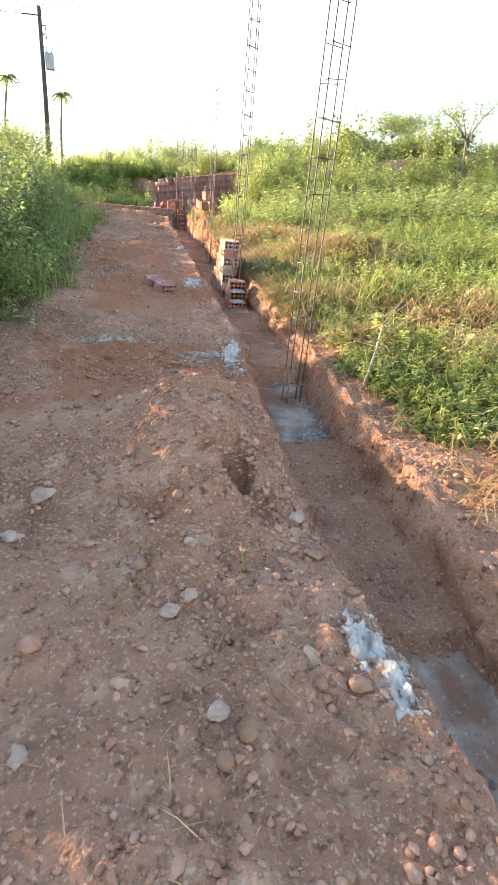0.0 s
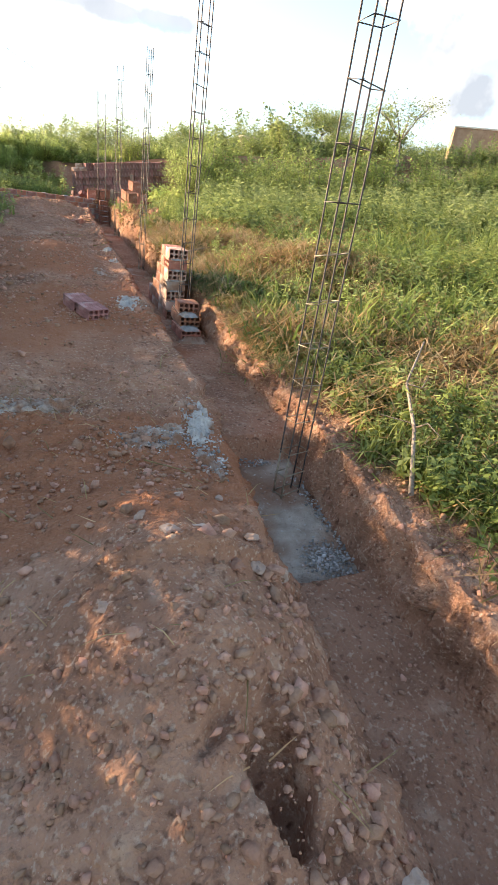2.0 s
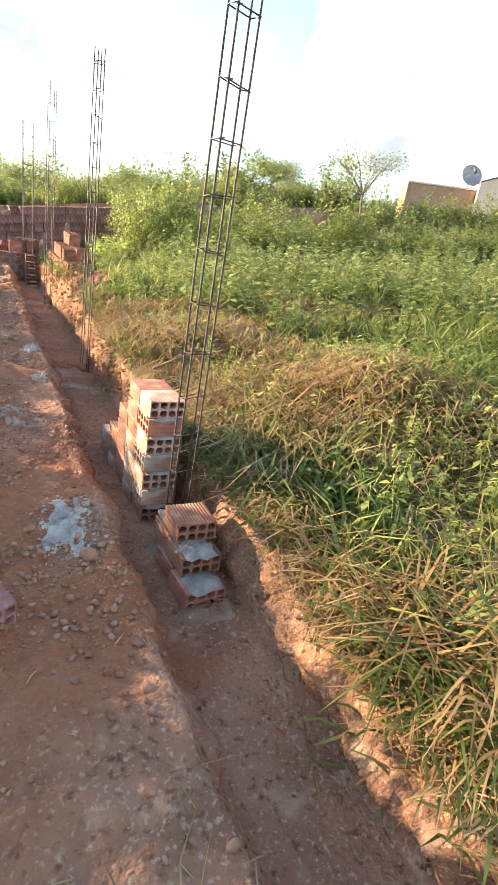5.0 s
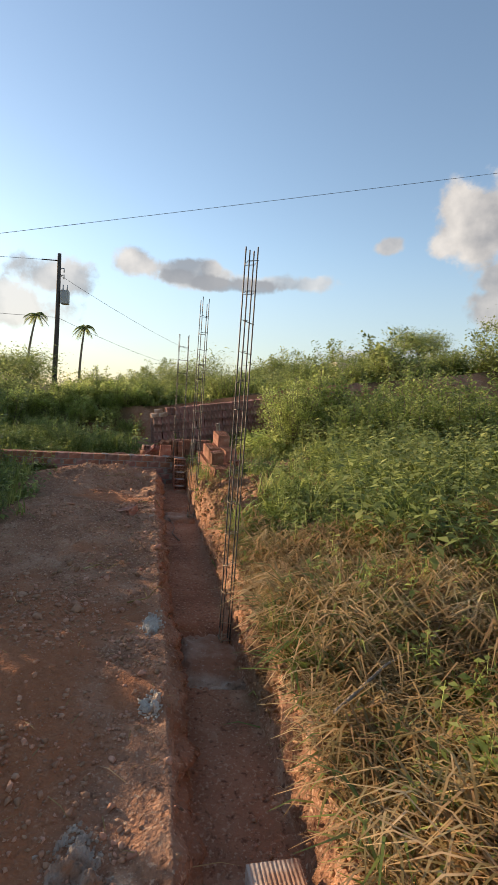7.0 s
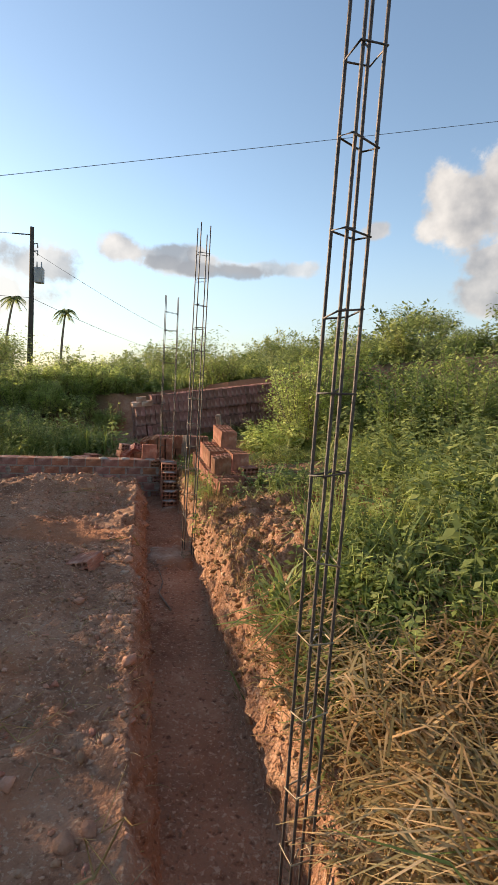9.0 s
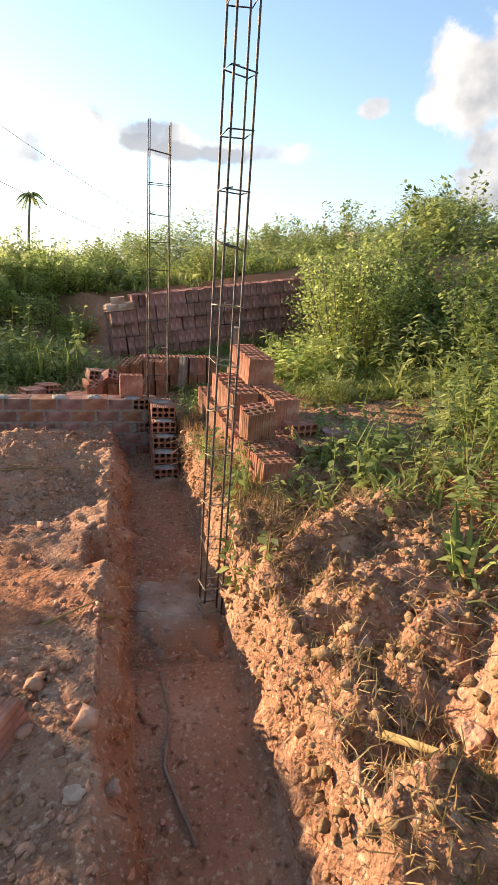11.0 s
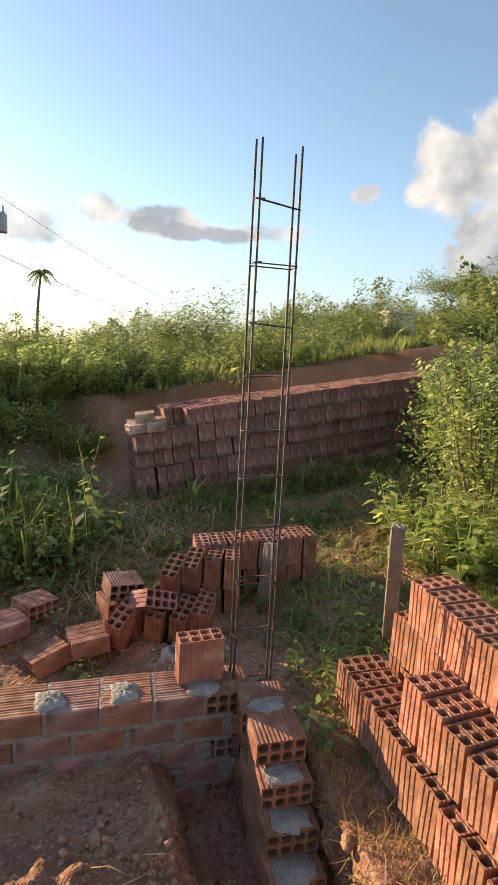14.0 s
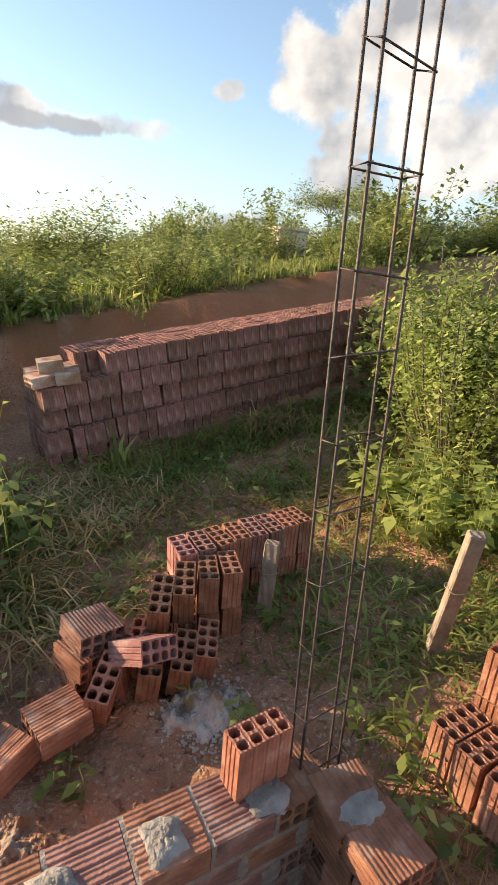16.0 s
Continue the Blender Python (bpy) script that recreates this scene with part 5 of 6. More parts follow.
def motorcycle(x, y, turn):
    th = base("motorcycle", pose(x, y, Z(x, y) + 0.02, 0, 0, turn), "dark motorcycle parked in the weeds before the house", "motorcycle")
    ring = [2 * math.pi * k / 20 for k in range(21)]
    for cx in (-0.64, 0.64):
        bm = bmesh.new()
        tube(bm, [(cx + 0.27 * math.cos(a), 0, 0.31 + 0.27 * math.sin(a)) for a in ring], [0.045] * 21, 8, False)
        wheel = part("wheel", bm, RUBBER, th)
        bm = bmesh.new()
        for k in range(8):
            a = math.pi * k / 8
            tube(bm, [(cx - 0.25 * math.cos(a), 0, 0.31 - 0.25 * math.sin(a)), (cx + 0.25 * math.cos(a), 0, 0.31 + 0.25 * math.sin(a))], [0.006, 0.006], 4)
        part("spokes", bm, GREYMETAL, wheel)
        bm = bmesh.new()
        tube(bm, [(cx + 0.34 * math.cos(a), 0, 0.31 + 0.34 * math.sin(a)) for a in [radians(30 + 12 * k) for k in range(11)]], [0.05] * 11, 8)
        part("mudguard", bm, DARK_PAINT, th)
    for s_ in (-0.08, 0.08):
        bm = bmesh.new()
        tube(bm, [(0.64, s_, 0.31), (0.42, s_, 0.95)], [0.025, 0.022], 8)
        part("fork", bm, GREYMETAL, th)
    bm = bmesh.new()
    tube(bm, [(0.05, 0, 0.74), (0.15, 0, 0.80), (0.30, 0, 0.82), (0.40, 0, 0.78)], [0.07, 0.14, 0.15, 0.07], 10)
    part("fuel_tank", bm, DARK_PAINT, th)
    bm = bmesh.new()
    tube(bm, [(0.06, 0, 0.76), (-0.25, 0, 0.75), (-0.55, 0, 0.80), (-0.72, 0, 0.84)], [0.09, 0.11, 0.11, 0.06], 8)
    part("seat", bm, RUBBER, th)
    bm = bmesh.new()
    box(bm, 0.42, 0.26, 0.34, pose(0.05, 0, 0.44, 0, 12, 0), 0.05)
    part("engine", bm, STEEL, th)
    bm = bmesh.new()
    tube(bm, [(0.42, 0, 0.9), (0.1, 0, 0.35), (-0.3, 0, 0.33), (-0.64, 0, 0.31)], [0.03, 0.03, 0.03, 0.03], 6)
    part("frame", bm, DARK_PAINT, th)
    bm = bmesh.new()
    tube(bm, [(0.28, -0.38, 1.06), (0.38, -0.2, 1.04), (0.42, 0, 0.97), (0.38, 0.2, 1.04), (0.28, 0.38, 1.06)], [0.018] * 5, 6)
    part("handlebar", bm, RUBBER, th)
    for s_ in (-0.26, 0.26):
        bm = bmesh.new()
        tube(bm, [(0.36, s_, 1.04), (0.42, s_ * 1.2, 1.24), (0.42, s_ * 1.2 + 0.05, 1.27)], [0.008, 0.008, 0.045], 6)
        part("mirror", bm, RUBBER, th)
    bm = bmesh.new()
    tube(bm, [(0.46, 0, 0.92), (0.56, 0, 0.91), (0.60, 0, 0.91)], [0.05, 0.09, 0.085], 12)
    part("headlight", bm, GREYMETAL, th)


motorcycle(19.45, 18.25, 145)


# ---- the jumble of bricks behind the wall ----
def jumble():
    g = "bricks tumbled behind the low wall"
    up, lean, flat = "red hollow brick standing on end in the jumble", "red hollow brick leaning against its neighbour", "red hollow brick lying flat on the soil"
    rs = random.Random(12)
    zg = 0.665
    for i in range(8):
        x, y = 1.30 + 0.104 * i, 16.36 + 0.012 * i
        for k in (0, 1):
            loose_brick(x, y, zg + 0.02 + 0.097 + 0.193 * k, rs.uniform(-2, 2), rs.uniform(-3, 1), 92 + rs.uniform(-6, 6), up, g, BLOCK if rs.random() < 0.7 else OLD_BLOCK)
    for x, y, n, a, t in ((1.36, 16.17, 2, 70, -3), (1.47, 16.17, 2, 75, -2), (1.24, 16.14, 1, 68, -10), (1.12, 16.12, 1, 66, -14), (1.01, 16.08, 1, 62, -17), (0.90, 16.03, 1, 58, -20)):
        for k in range(n):
            loose_brick(x - 0.01 * k, y, zg + 0.097 + 0.193 * k, 0, t, a, up if n > 1 else lean, g)
    for x, y, z, rx, ry, a in ((1.25, 15.95, 0.78, 6, -14, 62), (1.14, 15.94, 0.77, 8, -18, 60), (1.005, 15.945, 0.785, 6, -16, 66), (0.82, 15.93, 0.775, 12, -22, 52), (1.22, 16.13, 0.97, 0, -16, 66), (1.10, 16.10, 0.95, 4, -20, 62)):
        loose_brick(x, y, z, rx, ry, a, lean, g)
    loose_brick(0.815, 16.12, 0.905, 90, 6, 14, "pale dusty hollow brick lying on the jumble", g, OLD_BLOCK)
    loose_brick(0.80, 16.12, 0.71, 90, 0, 10, flat, g)
    loose_brick(0.79, 16.11, 0.805, 90, 3, 22, "red hollow brick lying on another in the jumble", g)
    loose_brick(0.97, 15.93, 0.90, 62, 20, 20, lean, g, OLD_BLOCK)
    loose_brick(0.638, 15.905, 0.715, 88, 3, 104, flat, g)
    loose_brick(0.44, 15.87, 0.655, 80, 14, 118, "red hollow brick half sunk in the soil", g)
    loose_brick(0.20, 16.10, 0.715, 90, 0, 125, flat, g, OLD_BLOCK)
    loose_brick(0.32, 16.32, 0.715, 90, 4, 40, flat, g)
    loose_brick(-0.1, 15.75, 0.715, 90, 0, 70, flat, g)

jumble()

# two grooved bricks lying end to end on the spoil, and strays
g2 = "stray bricks on the spoil"
loose_brick(0.385, 6.02, Z(0.385, 6.02) + 0.050, 97, 0, 27, "dusty grooved hollow brick lying on the spoil heap", g2, OLD_BLOCK)
loose_brick(0.285, 6.22, Z(0.285, 6.22) + 0.052, 99, 0, 25, "dusty grooved hollow brick lying on the spoil heap", g2, OLD_BLOCK)
loose_brick(0.60, 12.1, Z(0.60, 12.1) + 0.005, 84, 14, 150, "broken orange brick half buried in the soil", g2)
loose_brick(-0.86, 16.2, Z(-0.86, 16.2) + 0.05, 92, 0, 30, "stray hollow brick lying beside the wall", g2, OLD_BLOCK)


# ---- wooden posts ----
def wood_post(foot, top, w, label):
    foot, top = Vector(foot), Vector(top)
    th = base("wooden_post", Matrix.Translation(foot), label, "post", "fence posts")
    d = (top - foot)
    bm = bmesh.new()
    L = d.length + 0.1
    vs = box(bm, w, w * 0.8, L, None, 0.006)
    rot = d.to_track_quat("Z", "Y").to_matrix().to_4x4()
    bmesh.ops.transform(bm, matrix=rot @ Matrix.Translation((0, 0, L / 2 - 0.1)), verts=bm.verts)
    for v in bm.verts:
        v.co += Vector((noise.noise(v.co * 9) * 0.006, noise.noise(v.co * 9 + Vector((5, 0, 0))) * 0.006, 0))
    part("shaft", bm, WOOD, th)
    bm = bmesh.new()
    r = w * 0.72
    c = d * 0.62
    tube(bm, [c + Vector((r * math.cos(a), r * math.sin(a), 0.004 * math.sin(3 * a))) for a in [2 * math.pi * k / 12 for k in range(13)]], 0.002, 4, False)
    part("wire_tie", bm, WIRE, th)


wood_post((2.17, 15.53, Z(2.17, 15.53) - 0.05), (2.05, 15.37, 1.49), 0.065, "leaning weathered grey wooden post with a wire tie")
wood_post((1.66, 16.14, Z(1.66, 16.14)), (1.70, 16.18, 1.10), 0.075, "short dark wooden post beside the tumbled bricks")


# ---- footings, spills, gravel ----
def pad(x0, x1, y0, y1, z, seed, label):
    n, mm = 44, 70
    gx, gy = np.meshgrid(np.linspace(x0, x1, n), np.linspace(y0, y1, mm))
    edge = np.minimum(np.minimum(gx - x0, x1 - gx) / 0.08, np.minimum(gy - y0, y1 - gy) / 0.10)
    gz = floor_z(np.clip(gy, y0 + 0.07, y1 - 0.07)) + 0.024 + 0.020 * fbm(gx + seed, gy, 3.0, 4) + 0.012 * fbm(gx, gy + seed, 14.0, 3, 0.7) - 0.05 * smooth(0.9, 0.0, edge + 0.9 * vnoise(gx + seed, gy, 7) + 0.8 * vnoise(gx, gy + seed, 22))
    gx2 = gx + 0.02 * vnoise(gx, gy, 9)
    v = np.stack([gx2.ravel(), gy.ravel(), gz.ravel()], 1)
    i = (np.arange(mm - 1)[:, None] * n + np.arange(n - 1)[None, :]).ravel()
    ob = part("concrete_footing", mesh_np("concrete_footing", v, np.stack([i, i + 1, i + n + 1, i + n], 1), True), CONCRETE)
    sol = ob.modifiers.new("thickness", "SOLIDIFY")
    sol.thickness, sol.offset = 0.06, -1
    tagged(ob, label, "footing", "concrete footings")


def fz(y):
    return float(floor_z(np.array([y]))[0])


pad(0.96, 1.52, 0.3, 1.40, fz(0.8) + 0.03, 1, "rough grey concrete footing pad at the bottom of the trench")
pad(0.93, 1.50, 3.12, 4.17, fz(3.6) + 0.035, 2, "rough grey concrete footing pad strewn with gravel")
pad(1.04, 1.50, 9.12, 9.84, fz(9.5) + 0.03, 3, "dusty concrete footing pad under a steel column")
pad(1.06, 1.52, 12.58, 13.28, fz(12.9) + 0.03, 4, "pale concrete footing pad under a steel column")

ICO = []


def ico():
    if not ICO:
        bm = bmesh.new()
        bmesh.ops.create_icosphere(bm, subdivisions=1, radius=1.0)
        bm.verts.ensure_lookup_table()
        ICO.append((np.array([v.co[:] for v in bm.verts]), np.array([[v.index for v in f.verts] for f in bm.faces])))
        bm.free()
    return ICO[0]


def rubble(name, pts, sizes, mat, label, category, seed, sink=0.35, flat=0.7):
    """Many small angular lumps as one piece of stuff."""
    r = np.random.RandomState(seed)
    v0, f0 = ico()
    n = len(pts)
    S = np.asarray(sizes)[:, None, None] * (1 + 0.28 * r.randn(n, len(v0), 1)).clip(0.45, 1.6)
    A = r.uniform(0, 2 * np.pi, n)
    V = v0[None] * S * np.stack([r.uniform(0.7, 1.3, n), r.uniform(0.7, 1.3, n), r.uniform(0.6, 1.0, n) * flat / 0.8], 1)[:, None, :]
    c, s_ = np.cos(A)[:, None], np.sin(A)[:, None]
    V = np.stack([V[..., 0] * c - V[..., 1] * s_, V[..., 0] * s_ + V[..., 1] * c, V[..., 2]], 2)
    V = V + np.asarray(pts)[:, None, :] + np.array([0, 0, 1.0]) * (np.asarray(sizes) * (1 - sink) * flat)[:, None, None] * 0.6
    q = (f0[None] + (np.arange(n) * len(v0))[:, None, None]).reshape(-1, 3)
    return tagged(part(name, mesh_np(name, V.reshape(-1, 3), q), mat), label, category, kind="stuff")


def scatter(n, xr, yr, keep, seed):
    r = np.random.RandomState(seed)
    x, y = r.uniform(*xr, n), r.uniform(*yr, n)
    ok = r.rand(n) < keep(x, y)
    x, y = x[ok], y[ok]
    return np.stack([x, y, crumbly_z(x, y)], 1), r


def blob_points(n, cx, cy, rx, ry, seed, lift=0.0):
    r = np.random.RandomState(seed)
    a, d = r.uniform(0, 2 * np.pi, n), np.sqrt(r.rand(n)) * (1 + 0.25 * r.randn(n))
    x, y = cx + rx * d * np.cos(a), cy + ry * d * np.sin(a)
    return np.stack([x, y, (crumbly_z(x, y) if lift < 0.1 else floor_z(y) + lift - 0.09), ], 1), r


def bare(x, y):
    return (1 - cover(x, y)) * (1 - 0.93 * (trench(x, y) > 0.2))


pts, r = scatter(60000, (-1.3, 1.05), (0.2, 15.1), lambda x, y: bare(x, y) * (0.10 + 0.9 * smooth(0.0, 0.3, fbm(x, y, 1.6, 3)) + 0.8 * np.exp(-((x - 0.35) / 0.6) ** 2 - ((y - 1.9) / 0.9) ** 2)), 81)
rubble("soil_crumbs", pts, 0.003 + 0.014 * r.rand(len(pts)) ** 3.5, CLOD, "crumbs of red-brown soil on the spoil heaps", "soil", 82)
pts, r = scatter(2600, (-1.2, 1.0), (0.3, 15.0), lambda x, y: bare(x, y) * (0.15 + 0.85 * smooth(0.05, 0.3, fbm(x + 7, y, 1.3, 2)) + np.exp(-((x - 0.5) / 0.5) ** 2 - ((y - 1.6) / 0.5) ** 2)), 83)
rubble("soil_clods", pts, 0.008 + 0.032 * r.rand(len(pts)) ** 3.5, CLOD, "clods of dry red soil", "soil", 84)
pts, r = blob_points(150, 0.74, 2.3, 0.15, 0.7, 79)
rubble("heap_stones", pts, 0.005 + 0.024 * r.rand(150) ** 3, CLOD, "stones rolled down the side of the spoil heap", "stones", 78)
pts, r = scatter(6500, (1.46, 2.7), (10.9, 13.6), lambda x, y: 1.0 * smooth(1.5, 1.56, x), 85)
rubble("bank_clods", pts, 0.003 + 0.022 * r.rand(len(pts)) ** 4, BANK_SOIL, "crumbling lumps of orange soil on the bank", "soil", 86, 0.6, 0.6)
r = np.random.RandomState(210)
fy, fu = r.uniform(7.0, 14.6, 2600), r.rand(2600) ** 0.7
fx = TRENCH_R + 0.005 + 0.04 * fbm(fy * 0 + 9, fy, 1.3, 3) + 0.02 * r.randn(2600)
pts = np.stack([fx, fy, floor_z(fy) + 0.03 + fu * np.clip(ground_z(fx + 0.08, fy) - floor_z(fy) - 0.02, 0.02, 1)], 1)
rubble("face_clods", pts, 0.003 + 0.019 * r.rand(2600) ** 3.5, BANK_SOIL, "crumbling lumps of ochre soil in the cut face of the trench", "soil", 211, 0.8, 0.6)
pts, r = scatter(1600, (1.48, 2.0), (0.6, 6.5), lambda x, y: smooth(2.0, 1.6, x) * (1 - 0.6 * cover(x, y)), 87)
rubble("edge_clods", pts, 0.005 + 0.022 * r.rand(len(pts)) ** 3, CLOD, "lumps of soil along the trench edge", "soil", 88)
pts, r = scatter(2600, (1.05, 1.46), (0.6, 14.4), lambda x, y: 0.6 + 0 * x, 89)
rubble("floor_crumbs", pts, 0.002 + 0.010 * r.rand(len(pts)) ** 3, CLOD, "crumbs of soil on the trench floor", "soil", 90)


for k, (n, cx, cy, rx, ry, lift) in enumerate(((620, 1.31, 3.24, 0.12, 0.12, 0.125), (160, 1.43, 3.6, 0.04, 0.35, 0.125), (90, 1.2, 4.10, 0.2, 0.04, 0.125), (420, 0.60, 3.97, 0.24, 0.10, 0.0), (260, 0.80, 3.72, 0.07, 0.15, 0.0), (30, 1.72, 2.55, 0.08, 0.10, 0.0), (60, 1.55, 0.9, 0.1, 0.2, 0.0))):
    pts, r = blob_points(n, cx, cy, rx, ry, 91 + k, lift)
    rubble("gravel", pts, 0.0025 + 0.0075 * r.rand(n) ** 1.7, GRAVEL, "crushed grey gravel spilled at the footing", "gravel", 100 + k, 0.2)

for k, (n, cx, cy, rx, ry) in enumerate(((34, 0.80, 5.75, 0.16, 0.55), (22, 0.85, 6.9, 0.10, 0.4), (16, 0.55, 10.2, 0.3, 0.5), (20, 0.8, 12.3, 0.2, 0.6))):
    pts, r = blob_points(n, cx, cy, rx, ry, 181 + k)
    rubble("brick_chips", pts, 0.005 + 0.020 * r.rand(n) ** 2, CLAY, "broken chips of orange brick on the soil", "brick chips", 190 + k, 0.2, 0.45)

# spilled lime and cement, draped on the soil
def spill(cx, cy, rx, ry, seed, label, mat=None, h=0.02, turn=0.0):
    n = 46
    u, w = np.meshgrid(np.linspace(-1.25, 1.25, n), np.linspace(-1.25, 1.25, n))
    ca, sa = math.cos(radians(turn)), math.sin(radians(turn))
    x, y = cx + ca * rx * u - sa * ry * w, cy + sa * rx * u + ca * ry * w
    d = np.hypot(u, w) + 0.9 * fbm(u + seed * 5, w, 1.9, 4, 0.6)
    # crusts and gaps: the sheet dips under the soil where it has crumbled away
    thick = h * 0.6 * (1 - d) + 0.010 * smooth(1.1, 0.7, d) + 0.034 * fbm(x + seed, y, 22.0, 4, 0.7) * smooth(1.3, 0.6, d)
    z = crumbly_z(x, y) + np.where(d < 1.15, np.maximum(thick, -0.02), -0.03)
    i = (np.arange(n - 1)[:, None] * n + np.arange(n - 1)[None, :]).ravel()
    bm = bmesh.new()
    me = mesh_np("lime_spill", np.stack([x.ravel(), y.ravel(), z.ravel()], 1), np.stack([i, i + 1, i + n + 1, i + n], 1), True)
    bm.from_mesh(me)
    bmesh.ops.delete(bm, geom=[f for f in bm.faces if all(d.ravel()[q.index] > 1.18 for q in f.verts)], context="FACES")
    tagged(part("lime_spill", bm, mat or WHITE_LIME), label, "lime spill", "lime and cement spills")
    pts, q = blob_points(int(34000 * rx * ry) + 90, cx, cy, rx * 1.3, ry * 1.3, seed + 300, 0.008)
    rubble("lime_crumbs", pts, 0.002 + 0.008 * q.rand(len(pts)) ** 2.5, mat or WHITE_LIME, "crumbs of dried lime and cement on the soil", "lime", seed + 320, 0.3)


spill(0.83, 1.10, 0.07, 0.19, 1, "spilled white lime on the trench edge", None, 0.03, 8)
spill(0.83, 4.10, 0.07, 0.18, 2, "spilled grey-white lime at the trench edge", None, 0.022, -8)
spill(0.55, 4.0, 0.16, 0.09, 3, "thin grey cement spill on the soil", SPILT, 0.008)
spill(0.78, 3.70, 0.06, 0.13, 4, "thin grey cement spill on the soil", SPILT, 0.012, 10)
spill(0.77, 6.52, 0.10, 0.17, 5, "patch of spilled white lime on the soil", None, 0.016, -20)
spill(0.87, 9.40, 0.05, 0.12, 6, "lumps of white lime on the trench edge", None, 0.03)
spill(0.86, 8.58, 0.04, 0.08, 7, "lumps of white lime on the trench edge", None, 0.02)
spill(-0.14, 4.35, 0.28, 0.07, 8, "thin whitish cement stain on the soil", SPILT, 0.006, 6)
spill(0.62, 7.75, 0.07, 0.14, 9, "small whitish lime stain on the soil", SPILT, 0.006)
spill(1.17, 15.74, 0.13, 0.17, 11, "small heap of whitish lime mortar on the soil", None, 0.09, 20)
spill(0.40, 15.55, 0.12, 0.10, 10, "crumbled grey mortar on the soil", SPILT, 0.02)


# ---- stones and sticks ----
def stone(x, y, size, seed, label="rough brown stone lying on the soil", stretch=(1.2, 0.9, 0.6)):
    bm = bmesh.new()
    bmesh.ops.create_icosphere(bm, subdivisions=3, radius=size)
    off = Vector((seed * 3.1, seed * 1.7, 0))
    for v in bm.verts:
        k = 0.85 + 0.55 * noise.noise(v.co / size * 1.1 + off) + 0.10 * noise.cell(v.co / size * 2.2 + off)
        v.co = Vector((v.co.x * stretch[0], v.co.y * stretch[1], v.co.z * stretch[2])) * k
    ob = part("stone", bm, STONE if seed % 3 else CLOD, None, "", pose(x, y, Z(x, y) + size * stretch[2] * 0.35, 0, 0, seed * 47 % 360))
    tagged(ob, label, "stone", "stones on the spoil")


for k, (x, y, sz) in enumerate(((0.756, 1.87, 0.045), (0.60, 1.14, 0.04), (-0.06, 1.14, 0.03), (0.24, 0.99, 0.032), (-0.43, 2.17, 0.055), (0.31, 1.62, 0.035), (0.23, 1.74, 0.028), (-0.52, 1.91, 0.04), (0.08, 0.62, 0.03), (-0.33, 0.95, 0.03),
                                (0.12, 1.42, 0.034), (0.38, 1.52, 0.03), (0.20, 1.48, 0.036), (0.14, 2.62, 0.022), (0.20, 2.50, 0.025), (0.06, 2.7, 0.022), (0.66, 2.75, 0.035), (0.98, 11.72, 0.05), (0.88, 11.85, 0.028), (0.97, 11.9, 0.024), (1.80, 11.6, 0.05), (1.96, 11.95, 0.045), (1.72, 12.0, 0.035), (1.22, 12.62, 0.016), (0.9, 14.0, 0.02), (0.495, 2.86, 0.045), (0.86, 2.75, 0.05), (0.83, 2.86, 0.042), (0.644, 2.82, 0.035), (0.737, 2.77, 0.04), (0.368, 2.84, 0.035), (0.30, 2.98, 0.025), (0.57, 2.72, 0.03), (0.72, 2.95, 0.026))):
    stone(x, y, sz, k + 1, "large lump of dry ochre soil on the bank" if x > 1.6 else "rough brown stone lying on the soil")
for k, (x, y) in enumerate(((1.70, 2.5), (1.76, 2.58), (1.68, 2.62), (0.27, 4.6), (0.62, 5.55), (0.50, 3.25), (0.36, 3.42), (0.70, 3.3), (0.44, 3.0))):
    stone(x, y, 0.02, k + 30, "small white stone on the soil", (1.2, 0.8, 0.5))


def stick(name, pts, r, label, mat=None, twigs=0, seed=0):
    q = random.Random(seed)
    th = base(name, Matrix.Translation(pts[0]), label, "stick", "dry sticks")
    o = Vector(pts[0])
    bm = bmesh.new()
    P = [Vector(p) - o for p in pts]
    tube(bm, P, [r * (1 - 0.6 * k / (len(P) - 1)) for k in range(len(P))], 6)
    part("stem", bm, mat or WOOD, th)
    for k in range(twigs):
        a = P[q.randrange(1, len(P))]
        bm = bmesh.new()
        tube(bm, [a, a + Vector((q.uniform(-0.1, 0.1), q.uniform(-0.1, 0.1), q.uniform(0.0, 0.06))), a + Vector((q.uniform(-0.2, 0.2), q.uniform(-0.2, 0.2), q.uniform(0.0, 0.08)))], [r * 0.5, r * 0.3, r * 0.15], 5)
        part("twig", bm, mat or WOOD, th)


def on_ground(xy, lift=0.006):
    return [(x, y, float(crumbly_z(np.array([x]), np.array([y]))[0]) + lift) for x, y in xy]


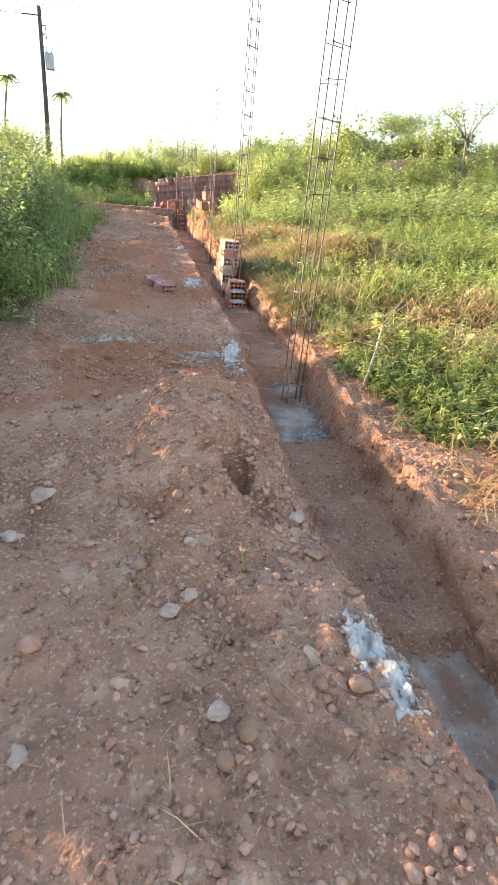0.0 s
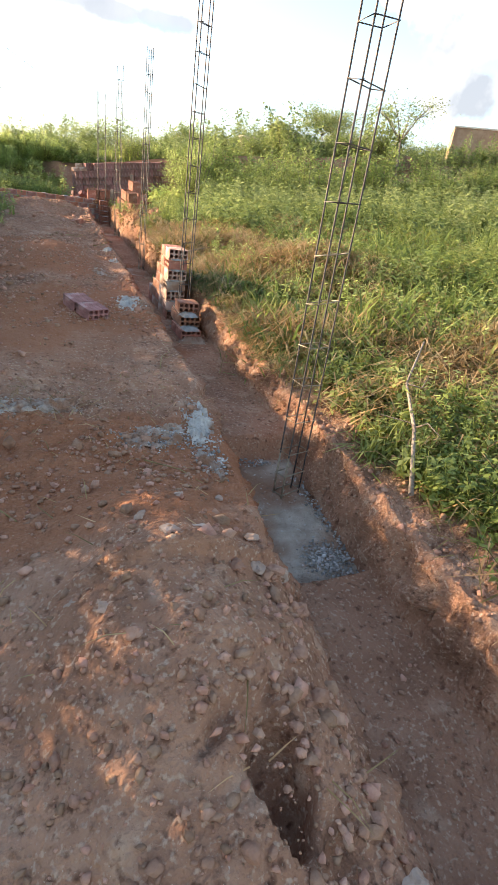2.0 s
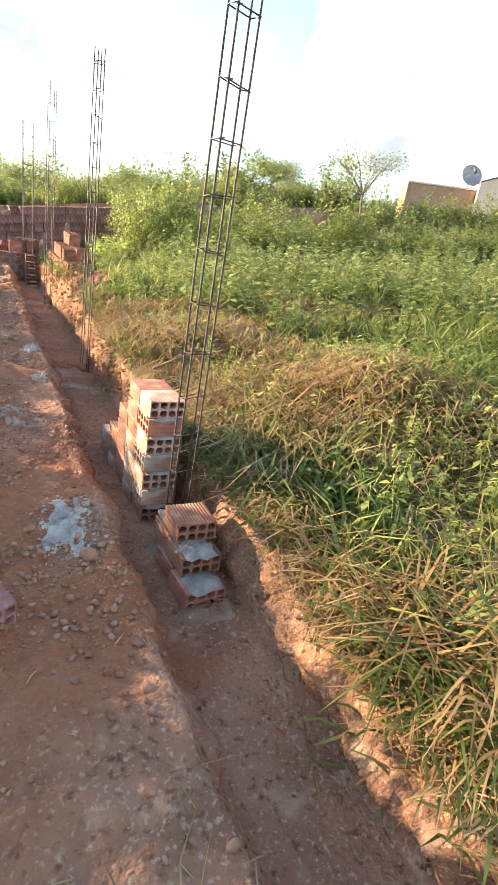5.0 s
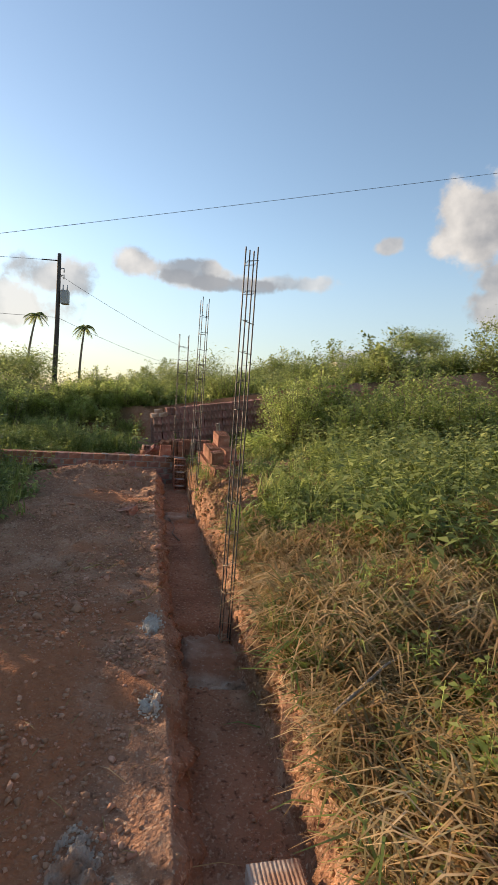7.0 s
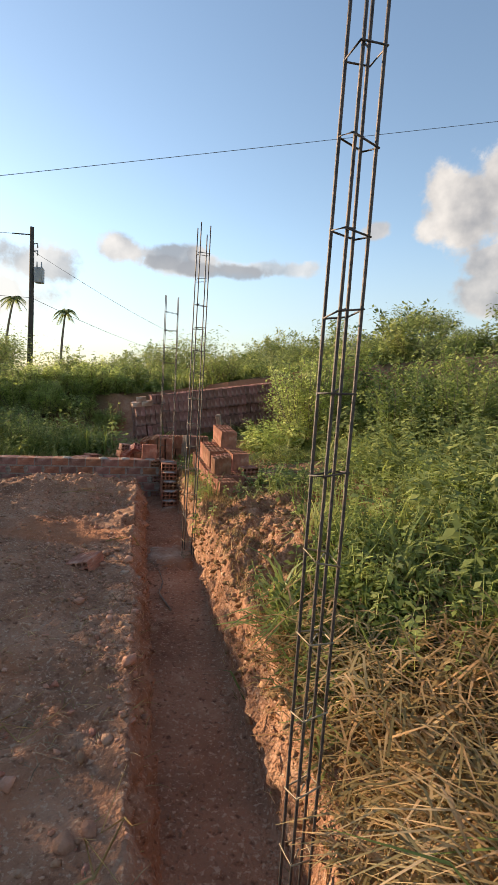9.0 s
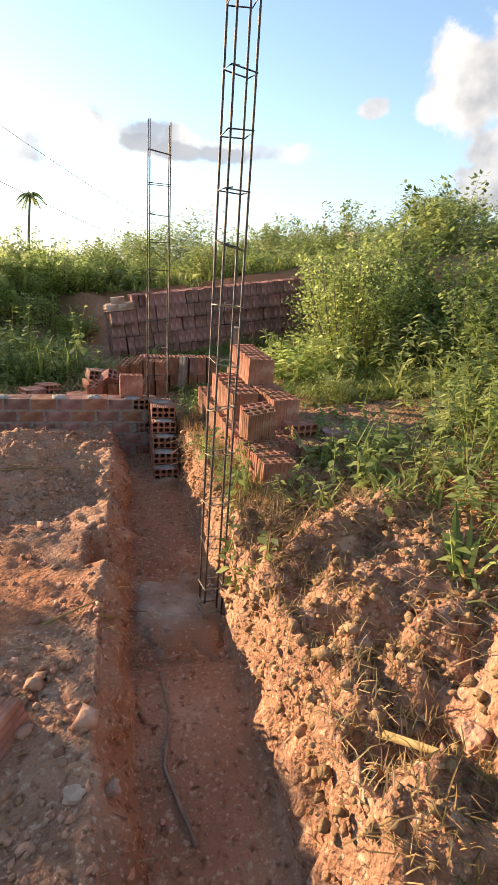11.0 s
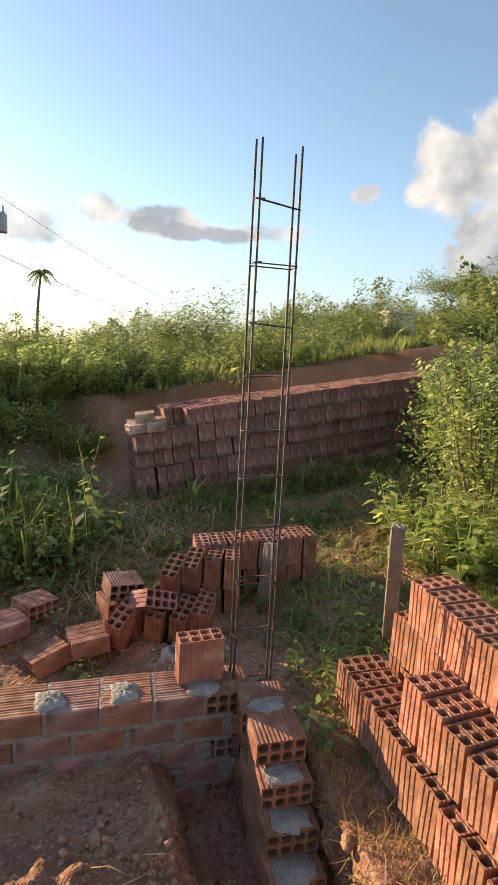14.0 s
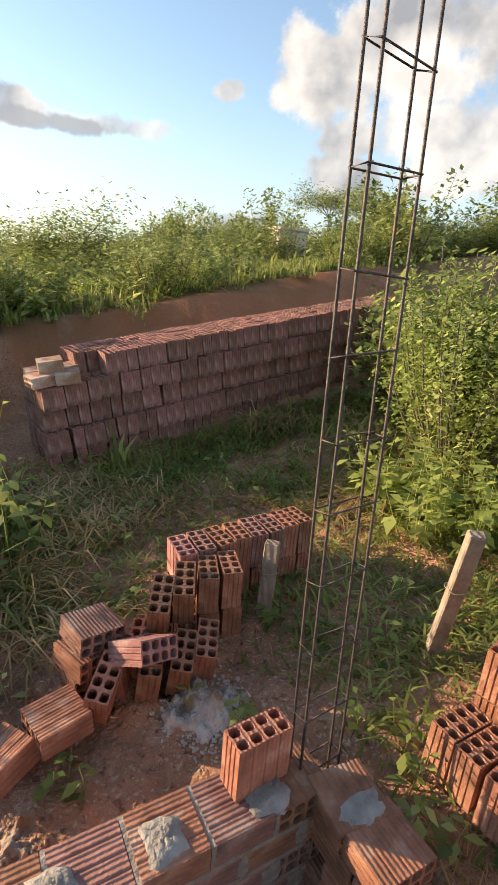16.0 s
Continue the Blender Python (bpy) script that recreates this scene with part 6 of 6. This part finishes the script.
stick("dead_branch", [(1.62, 3.14, Z(1.62, 3.14) + 0.05), (1.85, 3.5, Z(1.85, 3.5) + 0.18), (2.1, 3.95, Z(2.1, 3.95) + 0.2), (2.45, 4.3, Z(2.45, 4.3) + 0.3)], 0.014, "grey dead branch lying across the weeds", WOOD, 3, 1)
stick("dry_stick", on_ground([(-0.32, 3.52), (-0.20, 3.42), (-0.12, 3.30)]), 0.008, "pale dry stick on the soil", STRAW, 0, 2)
stick("dry_stick", on_ground([(-0.1, 1.45), (0.02, 1.58), (0.06, 1.72)], 0.02), 0.006, "pale dry stick on the soil", STRAW, 2, 3)
stick("dry_stick", on_ground([(0.43, 1.55), (0.44, 1.68)], 0.03), 0.006, "pale dry stick on the soil", STRAW, 0, 4)
stick("dry_stick", on_ground([(1.20, 11.85), (1.13, 12.1), (1.17, 12.3), (1.15, 12.5)], 0.012), 0.008, "bent grey root lying on the trench floor", WOOD, 1, 5)
stick("dry_stick", on_ground([(0.72, 12.55), (0.85, 12.62), (0.97, 12.75)], 0.02), 0.006, "thin dry stick on the soil", STRAW, 1, 6)
stick("dry_stick", on_ground([(0.93, 12.50), (0.98, 12.63), (1.02, 12.78)], 0.06), 0.006, "thin green-brown stem leaning at the trench edge", STRAW, 2, 7)
stick("dry_stick", on_ground([(1.62, 11.68), (1.69, 11.55), (1.73, 11.46)], 0.03), 0.012, "pale dry husk lying on the bank", STRAW, 0, 8)
stick("dry_stick", on_ground([(0.70, 9.75), (0.84, 9.78), (0.92, 9.95)], 0.02), 0.007, "thin dry branch on the soil", STRAW, 3, 9)
stick("dry_stick", on_ground([(0.34, 10.3), (0.45, 10.45), (0.52, 10.36)], 0.02), 0.006, "thin dry branch on the soil", STRAW, 4, 10)
stick("dry_stick", on_ground([(1.6, 8.1), (1.95, 8.35), (2.3, 8.5)], 0.1), 0.010, "grey dry branch on the straw", WOOD, 2, 11)
stick("dry_stick", on_ground([(1.28, 5.15), (1.40, 5.45), (1.62, 5.72)], 0.06), 0.004, "thin dry stem bent over the trench", STRAW, 1, 12)
stick("dry_stick", on_ground([(0.75, 4.9), (0.80, 5.1), (0.88, 5.2)], 0.01), 0.004, "thin dry straw stem on the soil", STRAW, 2, 13)
stick("dry_stick", on_ground([(0.45, 3.75), (0.60, 3.62), (0.68, 3.48)], 0.012), 0.004, "thin bent stem on the soil", STRAW, 0, 14)
stick("dry_stick", on_ground([(0.2, 13.9), (0.45, 13.95), (0.7, 14.05)], 0.012), 0.005, "thin dry stem on the mound", STRAW, 2, 15)
